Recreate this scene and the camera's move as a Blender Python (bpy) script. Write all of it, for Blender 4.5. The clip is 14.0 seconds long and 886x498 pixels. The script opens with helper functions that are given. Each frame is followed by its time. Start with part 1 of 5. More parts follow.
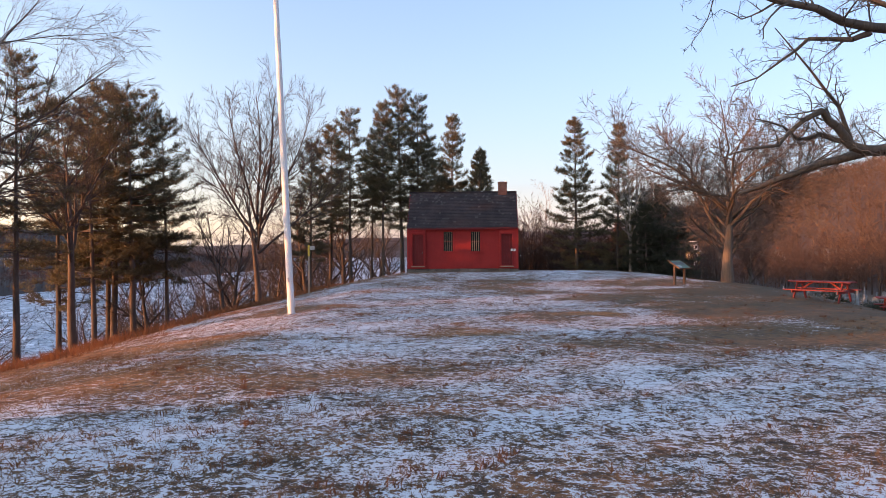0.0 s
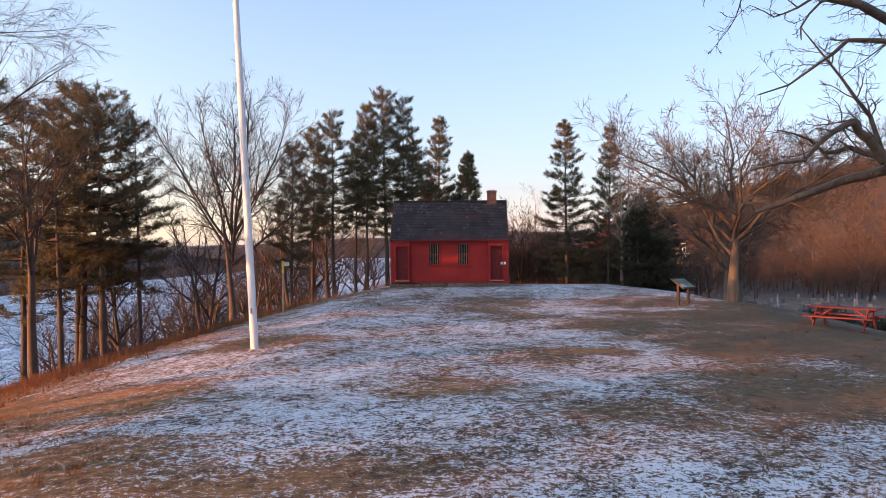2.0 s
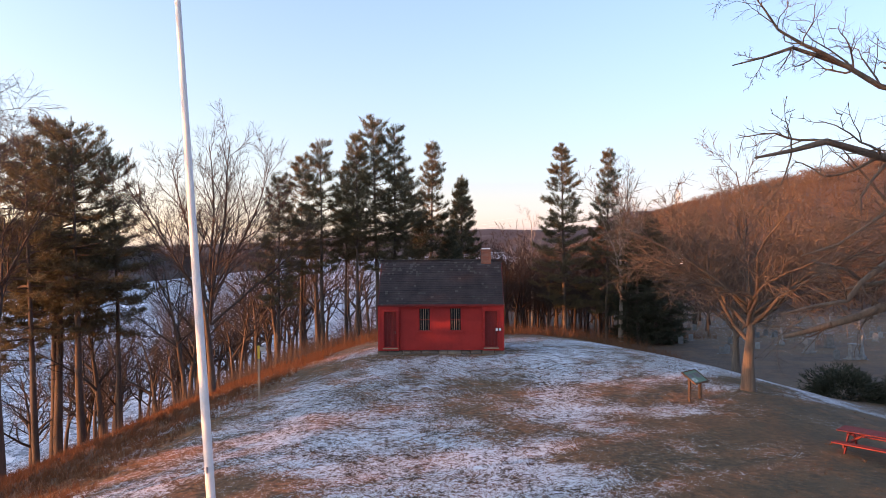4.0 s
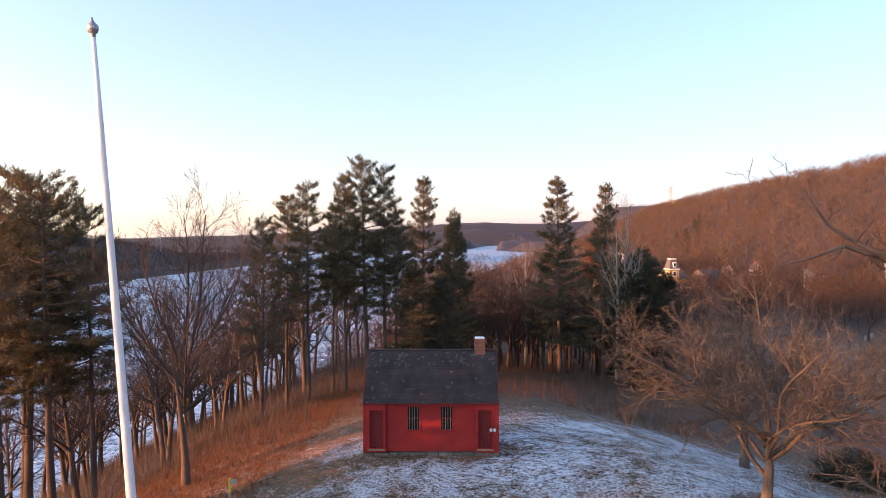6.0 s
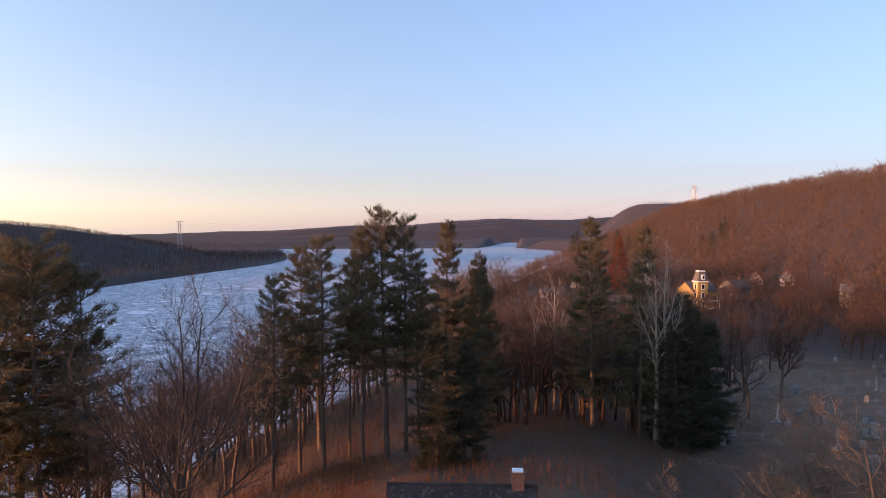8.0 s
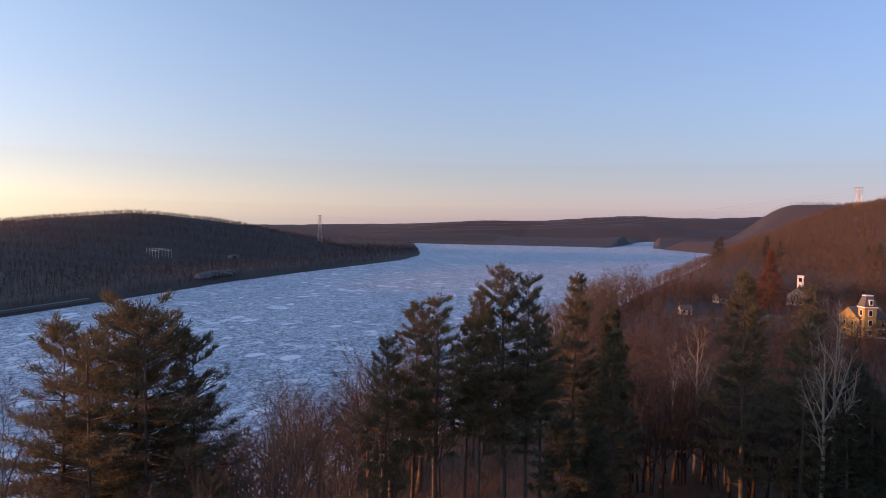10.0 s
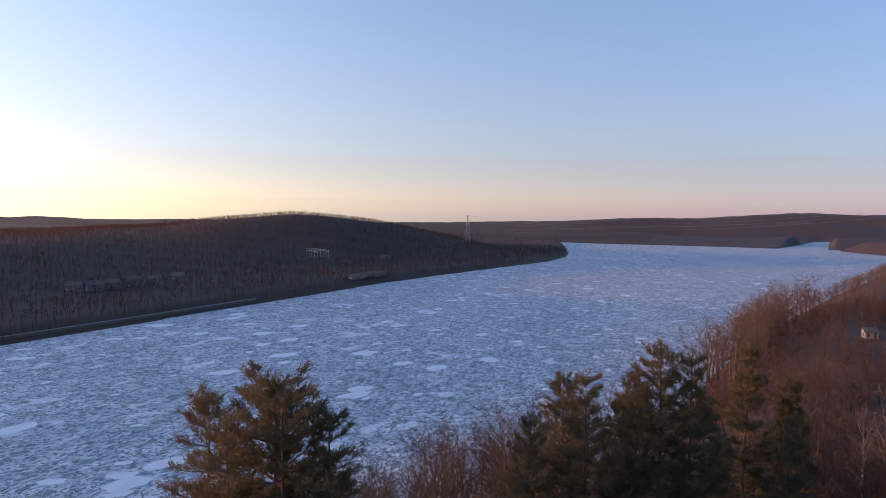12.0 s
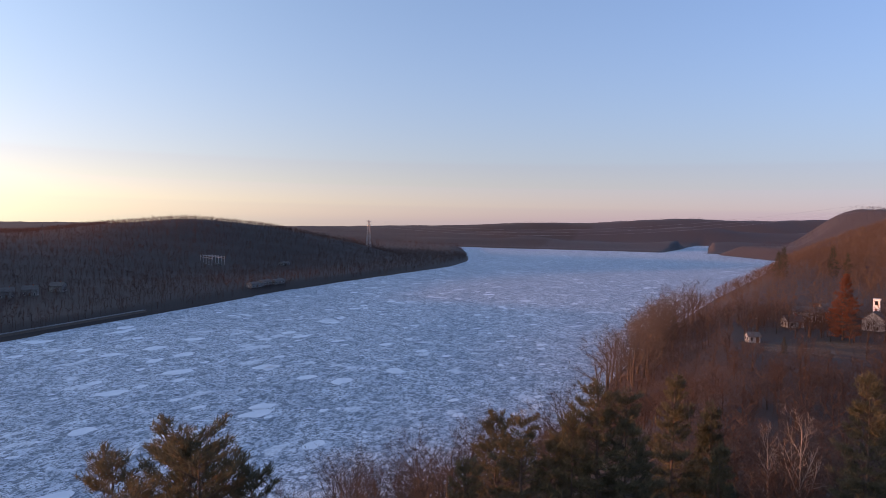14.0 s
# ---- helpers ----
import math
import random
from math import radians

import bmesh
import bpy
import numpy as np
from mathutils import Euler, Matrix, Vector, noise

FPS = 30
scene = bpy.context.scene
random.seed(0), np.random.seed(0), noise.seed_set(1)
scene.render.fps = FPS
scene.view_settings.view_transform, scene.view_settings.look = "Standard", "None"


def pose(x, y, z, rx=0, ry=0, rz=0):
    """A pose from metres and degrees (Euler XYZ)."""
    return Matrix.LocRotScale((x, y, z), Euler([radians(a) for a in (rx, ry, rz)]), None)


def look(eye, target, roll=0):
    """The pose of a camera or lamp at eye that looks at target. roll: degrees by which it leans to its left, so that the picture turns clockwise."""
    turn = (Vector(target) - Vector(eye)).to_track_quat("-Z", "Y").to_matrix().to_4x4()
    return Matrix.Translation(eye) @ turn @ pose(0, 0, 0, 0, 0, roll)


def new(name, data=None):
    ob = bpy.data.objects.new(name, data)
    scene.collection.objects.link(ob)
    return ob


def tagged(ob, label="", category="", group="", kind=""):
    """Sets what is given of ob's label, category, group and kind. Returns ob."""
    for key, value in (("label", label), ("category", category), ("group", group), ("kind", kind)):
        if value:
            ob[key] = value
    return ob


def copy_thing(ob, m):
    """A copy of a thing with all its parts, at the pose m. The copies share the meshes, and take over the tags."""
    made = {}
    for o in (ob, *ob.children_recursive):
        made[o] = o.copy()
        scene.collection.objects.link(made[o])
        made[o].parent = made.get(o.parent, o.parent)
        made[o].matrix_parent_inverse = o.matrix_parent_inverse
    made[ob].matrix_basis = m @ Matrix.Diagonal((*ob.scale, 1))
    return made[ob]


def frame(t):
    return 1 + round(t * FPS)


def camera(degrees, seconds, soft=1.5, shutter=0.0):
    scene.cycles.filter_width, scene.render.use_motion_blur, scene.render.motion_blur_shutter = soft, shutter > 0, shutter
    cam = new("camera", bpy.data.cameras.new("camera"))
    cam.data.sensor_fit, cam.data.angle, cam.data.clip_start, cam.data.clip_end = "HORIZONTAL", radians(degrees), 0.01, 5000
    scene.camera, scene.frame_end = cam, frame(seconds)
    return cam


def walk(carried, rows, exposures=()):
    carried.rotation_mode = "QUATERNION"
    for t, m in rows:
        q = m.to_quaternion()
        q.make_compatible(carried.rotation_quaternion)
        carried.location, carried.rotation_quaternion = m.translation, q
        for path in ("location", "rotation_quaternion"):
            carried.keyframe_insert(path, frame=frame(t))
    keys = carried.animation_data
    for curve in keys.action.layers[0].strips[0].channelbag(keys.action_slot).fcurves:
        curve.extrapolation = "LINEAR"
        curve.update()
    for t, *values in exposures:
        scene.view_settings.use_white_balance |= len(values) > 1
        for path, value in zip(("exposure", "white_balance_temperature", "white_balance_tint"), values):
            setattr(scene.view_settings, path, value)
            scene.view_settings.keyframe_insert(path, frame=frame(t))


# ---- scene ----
cam = camera(65.1, 14.0, soft=0.55)
PATH = [
    (0, (1.3, -44.156, 1.667), (1.185, -42.159, 1.654), -0.4),
    (0.5, (1.301, -44.09, 1.652), (1.198, -42.093, 1.639), -0.3),
    (1, (1.278, -43.57, 1.683), (1.181, -41.573, 1.67), -0.3),
    (1.5, (1.24, -42.601, 1.817), (1.155, -40.603, 1.804), -0.4),
    (2, (1.265, -41.51, 2.429), (1.186, -39.511, 2.416), -0.4),
    (2.5, (1.308, -40.453, 3.196), (1.23, -38.455, 3.183), -0.5),
    (3, (1.373, -39.601, 4.135), (1.297, -37.603, 4.122), -0.5),
    (3.2, (1.384, -39.424, 4.485), (1.31, -37.426, 4.472), -0.5),
    (5.3, (1.537, -37.19, 9.592), (1.485, -35.191, 9.556), -0.4),
    (5.5, (1.502, -36.827, 10.099), (1.452, -34.828, 10.064), -0.3),
    (6, (1.469, -35.903, 11.482), (1.425, -33.904, 11.439), -0.3),
    (6.5, (1.271, -34.75, 12.934), (1.234, -32.751, 12.884), -0.3),
    (7, (1.007, -33.445, 14.381), (0.964, -31.446, 14.325), -0.2),
    (7.5, (0.837, -31.866, 15.734), (0.776, -29.867, 15.677), -0.3),
    (10, (0.675, -24.506, 22.62), (0.203, -22.564, 22.544), 0.9),
    (10.5, (0.522, -23.468, 24.011), (-0.087, -21.564, 23.928), 0.9),
    (11, (0.277, -22.476, 25.405), (-0.459, -20.618, 25.318), 0.8),
    (11.5, (-0.019, -21.504, 26.779), (-0.873, -19.698, 26.686), 0.7),
    (12, (-0.481, -20.296, 28.166), (-1.351, -18.497, 28.074), 0.8),
    (12.5, (-1.135, -19.673, 29.009), (-1.894, -17.825, 28.923), 0.9),
    (13, (-2.14, -19.157, 29.808), (-2.766, -17.259, 29.729), 1.0),
    (13.5, (-2.973, -18.9, 30.338), (-3.579, -16.996, 30.261), 0.9),
    (14, (-3.797, -18.713, 30.518), (-4.399, -16.807, 30.441), 1.0),
]
walk(cam, [(t, look(e, g, r)) for t, e, g, r in PATH],
     exposures=[(0, 2.24, 7400, 36), (3, 2.24, 7400, 36), (5.5, 2.46, 7200, 36), (7.5, 2.06, 7000, 37), (10, 1.42, 6500, 39), (14, 1.44, 6500, 39)])

# ---- sky, sun ----
SUN_EL, SUN_AZ = radians(3.9), radians(246)
world = bpy.data.worlds.new("sky")
scene.world = world
world.use_nodes = True
wn = world.node_tree.nodes
sky = wn.new("ShaderNodeTexSky")
sky.sky_type, sky.sun_disc = "NISHITA", False
sky.sun_elevation, sky.sun_rotation = SUN_EL, SUN_AZ
sky.air_density, sky.dust_density, sky.ozone_density = 0.8, 0.4, 2.3
wn["Background"].inputs["Strength"].default_value = 0.15
soften = wn.new("ShaderNodeHueSaturation")
soften.inputs["Saturation"].default_value = 0.85
soften.inputs["Hue"].default_value = 0.484
world.node_tree.links.new(sky.outputs[0], soften.inputs["Color"])


def sky_node(kind, op, *values):
    """A math node of the sky whose inputs are numbers, vectors or other outputs."""
    n = wn.new(kind)
    n.operation = op
    for sock, v in zip(n.inputs, values):
        if isinstance(v, (int, float, tuple)):
            sock.default_value = v
        else:
            world.node_tree.links.new(v, sock)
    return n


# evening haze painted into the sky: yellow sunward, rose along the opposite horizon
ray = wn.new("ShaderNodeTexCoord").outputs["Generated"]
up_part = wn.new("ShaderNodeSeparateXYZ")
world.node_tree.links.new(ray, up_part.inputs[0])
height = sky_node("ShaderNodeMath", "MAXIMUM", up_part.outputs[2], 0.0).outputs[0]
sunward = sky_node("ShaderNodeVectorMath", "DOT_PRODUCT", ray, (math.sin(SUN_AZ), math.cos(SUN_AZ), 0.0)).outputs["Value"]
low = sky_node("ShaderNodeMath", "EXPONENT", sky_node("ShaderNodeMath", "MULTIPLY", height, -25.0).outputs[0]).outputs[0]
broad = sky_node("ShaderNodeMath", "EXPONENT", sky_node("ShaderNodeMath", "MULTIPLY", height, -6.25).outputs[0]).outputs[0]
haze_tone_sum = (0.068, 0.150, 0.173)
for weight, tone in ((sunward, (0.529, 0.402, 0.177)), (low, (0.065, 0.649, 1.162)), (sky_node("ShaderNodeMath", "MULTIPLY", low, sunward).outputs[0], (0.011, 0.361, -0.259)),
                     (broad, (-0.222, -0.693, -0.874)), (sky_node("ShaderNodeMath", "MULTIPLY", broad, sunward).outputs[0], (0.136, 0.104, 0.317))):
    haze_tone_sum = sky_node("ShaderNodeVectorMath", "MULTIPLY_ADD", weight, tone, haze_tone_sum).outputs[0]
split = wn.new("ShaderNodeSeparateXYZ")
world.node_tree.links.new(haze_tone_sum, split.inputs[0])
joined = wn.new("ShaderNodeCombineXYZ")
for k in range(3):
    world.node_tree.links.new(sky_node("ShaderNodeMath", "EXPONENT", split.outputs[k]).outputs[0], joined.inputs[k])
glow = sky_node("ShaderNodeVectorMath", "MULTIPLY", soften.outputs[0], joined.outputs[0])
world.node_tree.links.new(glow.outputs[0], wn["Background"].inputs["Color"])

sun_data = bpy.data.lights.new("sun", "SUN")
sun_data.energy, sun_data.angle, sun_data.color = 2.2, radians(0.6), (1.0, 0.44, 0.14)
sun = new("sun", sun_data)
to_sun = Vector((math.sin(SUN_AZ) * math.cos(SUN_EL), math.cos(SUN_AZ) * math.cos(SUN_EL), math.sin(SUN_EL)))
sun.matrix_world = look((0, 0, 60), Vector((0, 0, 60)) - to_sun)

WATER = -28.75


# ---- materials ----
def nodes_of(name):
    m = bpy.data.materials.new(name)
    m.use_nodes = True
    nt = m.node_tree
    return m, nt, nt.nodes["Principled BSDF"]


def link(nt, a, b):
    nt.links.new(a, b)


def add(nt, kind, **values):
    n = nt.nodes.new(kind)
    for k, v in values.items():
        n.inputs[k.replace("_", " ")].default_value = v
    return n


def noise_node(nt, coords, scale, detail=4.0, rough=0.55):
    n = add(nt, "ShaderNodeTexNoise", Scale=scale, Detail=detail, Roughness=rough)
    link(nt, coords, n.inputs["Vector"])
    return n.outputs["Fac"]


def ramp(nt, fac, lo, hi, a=0.0, b=1.0):
    n = add(nt, "ShaderNodeMapRange")
    n.inputs["From Min"].default_value, n.inputs["From Max"].default_value = lo, hi
    n.inputs["To Min"].default_value, n.inputs["To Max"].default_value = a, b
    link(nt, fac, n.inputs["Value"])
    return n.outputs["Result"]


def mix(nt, fac, a, b):
    n = nt.nodes.new("ShaderNodeMix")
    n.data_type = "RGBA"
    for sock, v in ((n.inputs[0], fac), (n.inputs[6], a), (n.inputs[7], b)):
        if isinstance(v, (tuple, float, int)):
            sock.default_value = (*v, 1) if isinstance(v, tuple) else v
        else:
            link(nt, v, sock)
    return n.outputs[2]


def calc(nt, op, a, b=0.0):
    n = nt.nodes.new("ShaderNodeMath")
    n.operation = op
    for sock, v in ((n.inputs[0], a), (n.inputs[1], b)):
        if isinstance(v, (float, int)):
            sock.default_value = v
        else:
            link(nt, v, sock)
    return n.outputs[0]


def bump(nt, bsdf, height, strength, distance):
    n = add(nt, "ShaderNodeBump", Strength=strength, Distance=distance)
    link(nt, height, n.inputs["Height"])
    link(nt, n.outputs["Normal"], bsdf.inputs["Normal"])


def surface(name, a, b, scale=3.0, rough=0.8, fine=25.0, relief=0.3, metal=0.0, vary=0.0, stretch=1.0):
    """Two tones mixed by a coarse and a fine noise, with fine relief; vary: change from object to object."""
    m, nt, p = nodes_of(name)
    co = add(nt, "ShaderNodeTexCoord").outputs["Object"]
    if stretch != 1.0:
        grooves = nt.nodes.new("ShaderNodeMapping")
        grooves.inputs["Scale"].default_value = (1.0, 1.0, stretch)
        link(nt, co, grooves.inputs["Vector"])
        co = grooves.outputs[0]
    n1, n2 = noise_node(nt, co, scale), noise_node(nt, co, fine, 6.0)
    f = ramp(nt, calc(nt, "ADD", calc(nt, "MULTIPLY", n1, 0.6), calc(nt, "MULTIPLY", n2, 0.4)), 0.35, 0.65)
    col = mix(nt, f, a, b)
    if vary:
        info = nt.nodes.new("ShaderNodeObjectInfo")
        hsv = add(nt, "ShaderNodeHueSaturation")
        link(nt, ramp(nt, info.outputs["Random"], 0, 1, 1 - vary, 1 + vary), hsv.inputs["Value"])
        link(nt, col, hsv.inputs["Color"])
        col = hsv.outputs["Color"]
    link(nt, col, p.inputs["Base Color"])
    p.inputs["Roughness"].default_value, p.inputs["Metallic"].default_value = rough, metal
    if relief:
        bump(nt, p, n2, relief, 0.02)
    return m


def foliage(name, a, b, rough=0.75):
    m, nt, p = nodes_of(name)
    geo = nt.nodes.new("ShaderNodeNewGeometry")
    co = add(nt, "ShaderNodeTexCoord").outputs["Object"]
    f = calc(nt, "ADD", calc(nt, "MULTIPLY", geo.outputs["Random Per Island"], 0.6), calc(nt, "MULTIPLY", noise_node(nt, co, 0.6), 0.4))
    link(nt, mix(nt, f, a, b), p.inputs["Base Color"])
    p.inputs["Roughness"].default_value = rough
    thin = nt.nodes.new("ShaderNodeBsdfTranslucent")
    link(nt, p.inputs["Base Color"].links[0].from_socket, thin.inputs["Color"])
    both = nt.nodes.new("ShaderNodeMixShader")
    both.inputs[0].default_value = 0.4
    out = nt.nodes["Material Output"].inputs["Surface"]
    link(nt, p.outputs[0], both.inputs[1])
    link(nt, thin.outputs[0], both.inputs[2])
    link(nt, both.outputs[0], out)
    return m


def ground_material():
    m, nt, p = nodes_of("ground")
    co = add(nt, "ShaderNodeTexCoord").outputs["Object"]
    sep = nt.nodes.new("ShaderNodeSeparateXYZ")
    link(nt, co, sep.inputs[0])
    X, Y, Z = sep.outputs

    def blob(cx, cy, rx, ry, wob=0.6):
        dx = calc(nt, "DIVIDE", calc(nt, "SUBTRACT", X, cx), rx)
        dy = calc(nt, "DIVIDE", calc(nt, "SUBTRACT", Y, cy), ry)
        d = calc(nt, "SQRT", calc(nt, "ADD", calc(nt, "MULTIPLY", dx, dx), calc(nt, "MULTIPLY", dy, dy)))
        d = calc(nt, "ADD", d, calc(nt, "MULTIPLY", calc(nt, "SUBTRACT", big, 0.5), wob * 4))
        return ramp(nt, d, 0.55, 1.25, 1.0, 0.0)

    big = noise_node(nt, co, 0.22, 3.0)
    mid = noise_node(nt, co, 1.1, 4.0)
    fine = noise_node(nt, co, 5.5, 6.0, 0.7)
    tiny = noise_node(nt, co, 15.0, 5.0, 0.75)
    grain = noise_node(nt, co, 48.0, 3.0, 0.7)
    # dead grass, matted leaves and soil
    grass = mix(nt, ramp(nt, fine, 0.38, 0.62), (0.022, 0.013, 0.008), (0.29, 0.155, 0.062))
    grass = mix(nt, ramp(nt, mid, 0.48, 0.62), grass, (0.17, 0.09, 0.038))
    grass = mix(nt, ramp(nt, tiny, 0.5, 0.75), grass, (0.11, 0.066, 0.034))
    grass = mix(nt, ramp(nt, grain, 0.54, 0.66, 0.0, 0.6), grass, (0.33, 0.19, 0.09))
    grass = mix(nt, ramp(nt, grain, 0.46, 0.36, 0.0, 0.75), grass, (0.018, 0.011, 0.008))
    clump = calc(nt, "MULTIPLY", ramp(nt, noise_node(nt, co, 0.75, 5.0, 0.65), 0.50, 0.58), ramp(nt, fine, 0.4, 0.58, 0.15, 0.95))
    grass = mix(nt, clump, grass, (0.34, 0.13, 0.045))
    # frost and thin snow
    cover = calc(nt, "ADD", calc(nt, "MULTIPLY", big, 0.45), calc(nt, "ADD", calc(nt, "MULTIPLY", mid, 0.45), calc(nt, "MULTIPLY", fine, 1.0)))
    cover = calc(nt, "ADD", cover, calc(nt, "MULTIPLY", tiny, 1.5))
    cover = calc(nt, "ADD", cover, calc(nt, "MULTIPLY", calc(nt, "SUBTRACT", grain, 0.5), 0.9))
    bare = blob(16.5, -19.5, 10.5, 14.0)
    for spec in ((-5.0, -20.0, 2.6, 1.2), (2.2, -9.5, 2.0, 4.0), (5.0, -17.5, 1.4, 0.7), (-13.5, -20, 4.2, 26), (-9.5, 6, 7, 14), (0, 1.5, 4.4, 3.6), (10.5, -9.5, 4.5, 3.2), (5, -22.5, 1.6, 0.8), (12.5, -28.5, 6.5, 3.5)):
        bare = calc(nt, "MAXIMUM", bare, blob(*spec))
    far = calc(nt, "MAXIMUM", ramp(nt, Y, 8, 24), calc(nt, "MAXIMUM", ramp(nt, X, 20, 34), ramp(nt, X, -16, -11, 1.0, 0.0)))
    # thin snow lies again in the open graveyard and on the village lawns
    open_ground = blob(58, 72, 34, 46)
    for spec in ((44, 244, 20, 12), (62, 262, 14, 8), (40, 330, 9, 4), (86, 238, 9, 6)):
        open_ground = calc(nt, "MAXIMUM", open_ground, blob(*spec))
    far = calc(nt, "MULTIPLY", far, ramp(nt, open_ground, 0, 1, 1.0, 0.36))
    olive = calc(nt, "MULTIPLY", blob(17.0, -19.0, 10.0, 13.0), ramp(nt, mid, 0.4, 0.62, 0.8, 0.35))
    grass = mix(nt, olive, grass, (0.07, 0.05, 0.025))
    # rusty dead grass, with orange evening sunlight put into its colour
    sunlit_rust = blob(-12.5, -26.0, 3.4, 16.0)
    for spec in ((-5.0, -33.0, 4.0, 2.0), (-9.0, -30.5, 4.5, 5.0), (-7.0, -27.5, 3.5, 2.5), (1.0, -27.5, 3.0, 1.2), (16.0, -27.0, 6.0, 3.5), (5.0, -22.5, 1.2, 0.6)):
        sunlit_rust = calc(nt, "MAXIMUM", sunlit_rust, blob(*spec))
    grass = mix(nt, calc(nt, "MULTIPLY", sunlit_rust, calc(nt, "MULTIPLY", ramp(nt, fine, 0.4, 0.6, 0.15, 0.9), ramp(nt, grain, 0.40, 0.58, 0.15, 1.0))), grass, (0.50, 0.20, 0.05))
    cover = calc(nt, "SUBTRACT", cover, calc(nt, "MULTIPLY", bare, 0.19))
    cover = calc(nt, "SUBTRACT", cover, calc(nt, "MULTIPLY", blob(17.0, -19.0, 10.0, 13.0), 0.2))
    cover = calc(nt, "SUBTRACT", cover, calc(nt, "MULTIPLY", sunlit_rust, 0.15))
    cover = calc(nt, "SUBTRACT", cover, calc(nt, "MULTIPLY", far, 0.62))
    snow = ramp(nt, cover, 1.708, 1.730)
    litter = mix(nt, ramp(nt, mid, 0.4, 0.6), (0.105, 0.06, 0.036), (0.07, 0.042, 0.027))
    # shade on the lower slope put into a darker litter colour past Y 95
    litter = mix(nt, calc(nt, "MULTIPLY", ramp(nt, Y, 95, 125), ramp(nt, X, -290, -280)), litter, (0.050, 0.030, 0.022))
    # distance haze put into the upriver ground as a greyer mauve
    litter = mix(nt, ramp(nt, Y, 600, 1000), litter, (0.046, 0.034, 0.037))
    # shade of the far bank put into its darker ground colour
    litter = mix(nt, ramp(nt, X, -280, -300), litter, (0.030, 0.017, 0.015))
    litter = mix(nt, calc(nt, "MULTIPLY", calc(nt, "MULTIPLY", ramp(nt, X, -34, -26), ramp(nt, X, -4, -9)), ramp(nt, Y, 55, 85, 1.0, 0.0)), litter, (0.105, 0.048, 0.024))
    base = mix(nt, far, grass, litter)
    white = mix(nt, tiny, (0.64, 0.67, 0.72), (0.86, 0.88, 0.91))
    link(nt, mix(nt, snow, base, white), p.inputs["Base Color"])
    p.inputs["Roughness"].default_value = 0.85
    bump(nt, p, calc(nt, "ADD", calc(nt, "MULTIPLY", fine, 0.9), calc(nt, "ADD", calc(nt, "MULTIPLY", tiny, 0.5), calc(nt, "MULTIPLY", snow, 0.3))), 0.8, 0.05)
    return m


def ice_material():
    m, nt, p = nodes_of("river_ice")
    co = add(nt, "ShaderNodeTexCoord").outputs["Object"]
    squash = nt.nodes.new("ShaderNodeMapping")
    squash.inputs["Rotation"].default_value = (0, 0, radians(12))
    squash.inputs["Scale"].default_value = (1.0, 0.6, 1.0)
    link(nt, co, squash.inputs["Vector"])
    v = squash.outputs[0]
    vor = add(nt, "ShaderNodeTexVoronoi", Scale=0.16)
    link(nt, v, vor.inputs["Vector"])
    vor2 = add(nt, "ShaderNodeTexVoronoi", Scale=0.5)
    link(nt, v, vor2.inputs["Vector"])
    edge = add(nt, "ShaderNodeTexVoronoi", Scale=0.95)
    edge.feature = "DISTANCE_TO_EDGE"
    link(nt, v, edge.inputs["Vector"])
    n1, n2, n3 = noise_node(nt, v, 0.012, 3), noise_node(nt, v, 0.35, 6, 0.7), noise_node(nt, v, 0.9, 7, 0.75)
    cell = nt.nodes.new("ShaderNodeSeparateColor")
    link(nt, vor.outputs["Color"], cell.inputs[0])
    cell2 = nt.nodes.new("ShaderNodeSeparateColor")
    link(nt, vor2.outputs["Color"], cell2.inputs[0])
    tone = calc(nt, "ADD", calc(nt, "MULTIPLY", cell.outputs[0], 0.3), calc(nt, "ADD", calc(nt, "MULTIPLY", cell2.outputs[0], 0.35), calc(nt, "MULTIPLY", n3, 0.5)))
    tone = calc(nt, "ADD", tone, calc(nt, "MULTIPLY", calc(nt, "SUBTRACT", n1, 0.5), 0.5))
    col = mix(nt, ramp(nt, tone, 0.35, 0.85), (0.43, 0.51, 0.61), (0.74, 0.81, 0.89))
    dark = calc(nt, "MULTIPLY", ramp(nt, edge.outputs["Distance"], 0.03, 0.14, 0.85, 0), ramp(nt, n2, 0.46, 0.56))
    dark = calc(nt, "MAXIMUM", dark, calc(nt, "MULTIPLY", ramp(nt, n3, 0.52, 0.555), 0.9))
    slush = noise_node(nt, v, 0.28, 5, 0.75)
    dark = calc(nt, "MAXIMUM", dark, calc(nt, "MULTIPLY", ramp(nt, slush, 0.54, 0.58), 0.75))
    pale = calc(nt, "MULTIPLY", ramp(nt, noise_node(nt, v, 0.075, 5, 0.6), 0.61, 0.64), 0.7)
    dark = calc(nt, "MULTIPLY", dark, ramp(nt, pale, 0.0, 1.0, 1.0, 0.0))
    col = mix(nt, pale, col, (0.79, 0.84, 0.90))
    col = mix(nt, dark, col, (0.07, 0.105, 0.15))
    link(nt, col, p.inputs["Base Color"])
    p.inputs["Roughness"].default_value = 0.7
    bump(nt, p, tone, 0.5, 0.25)
    return m


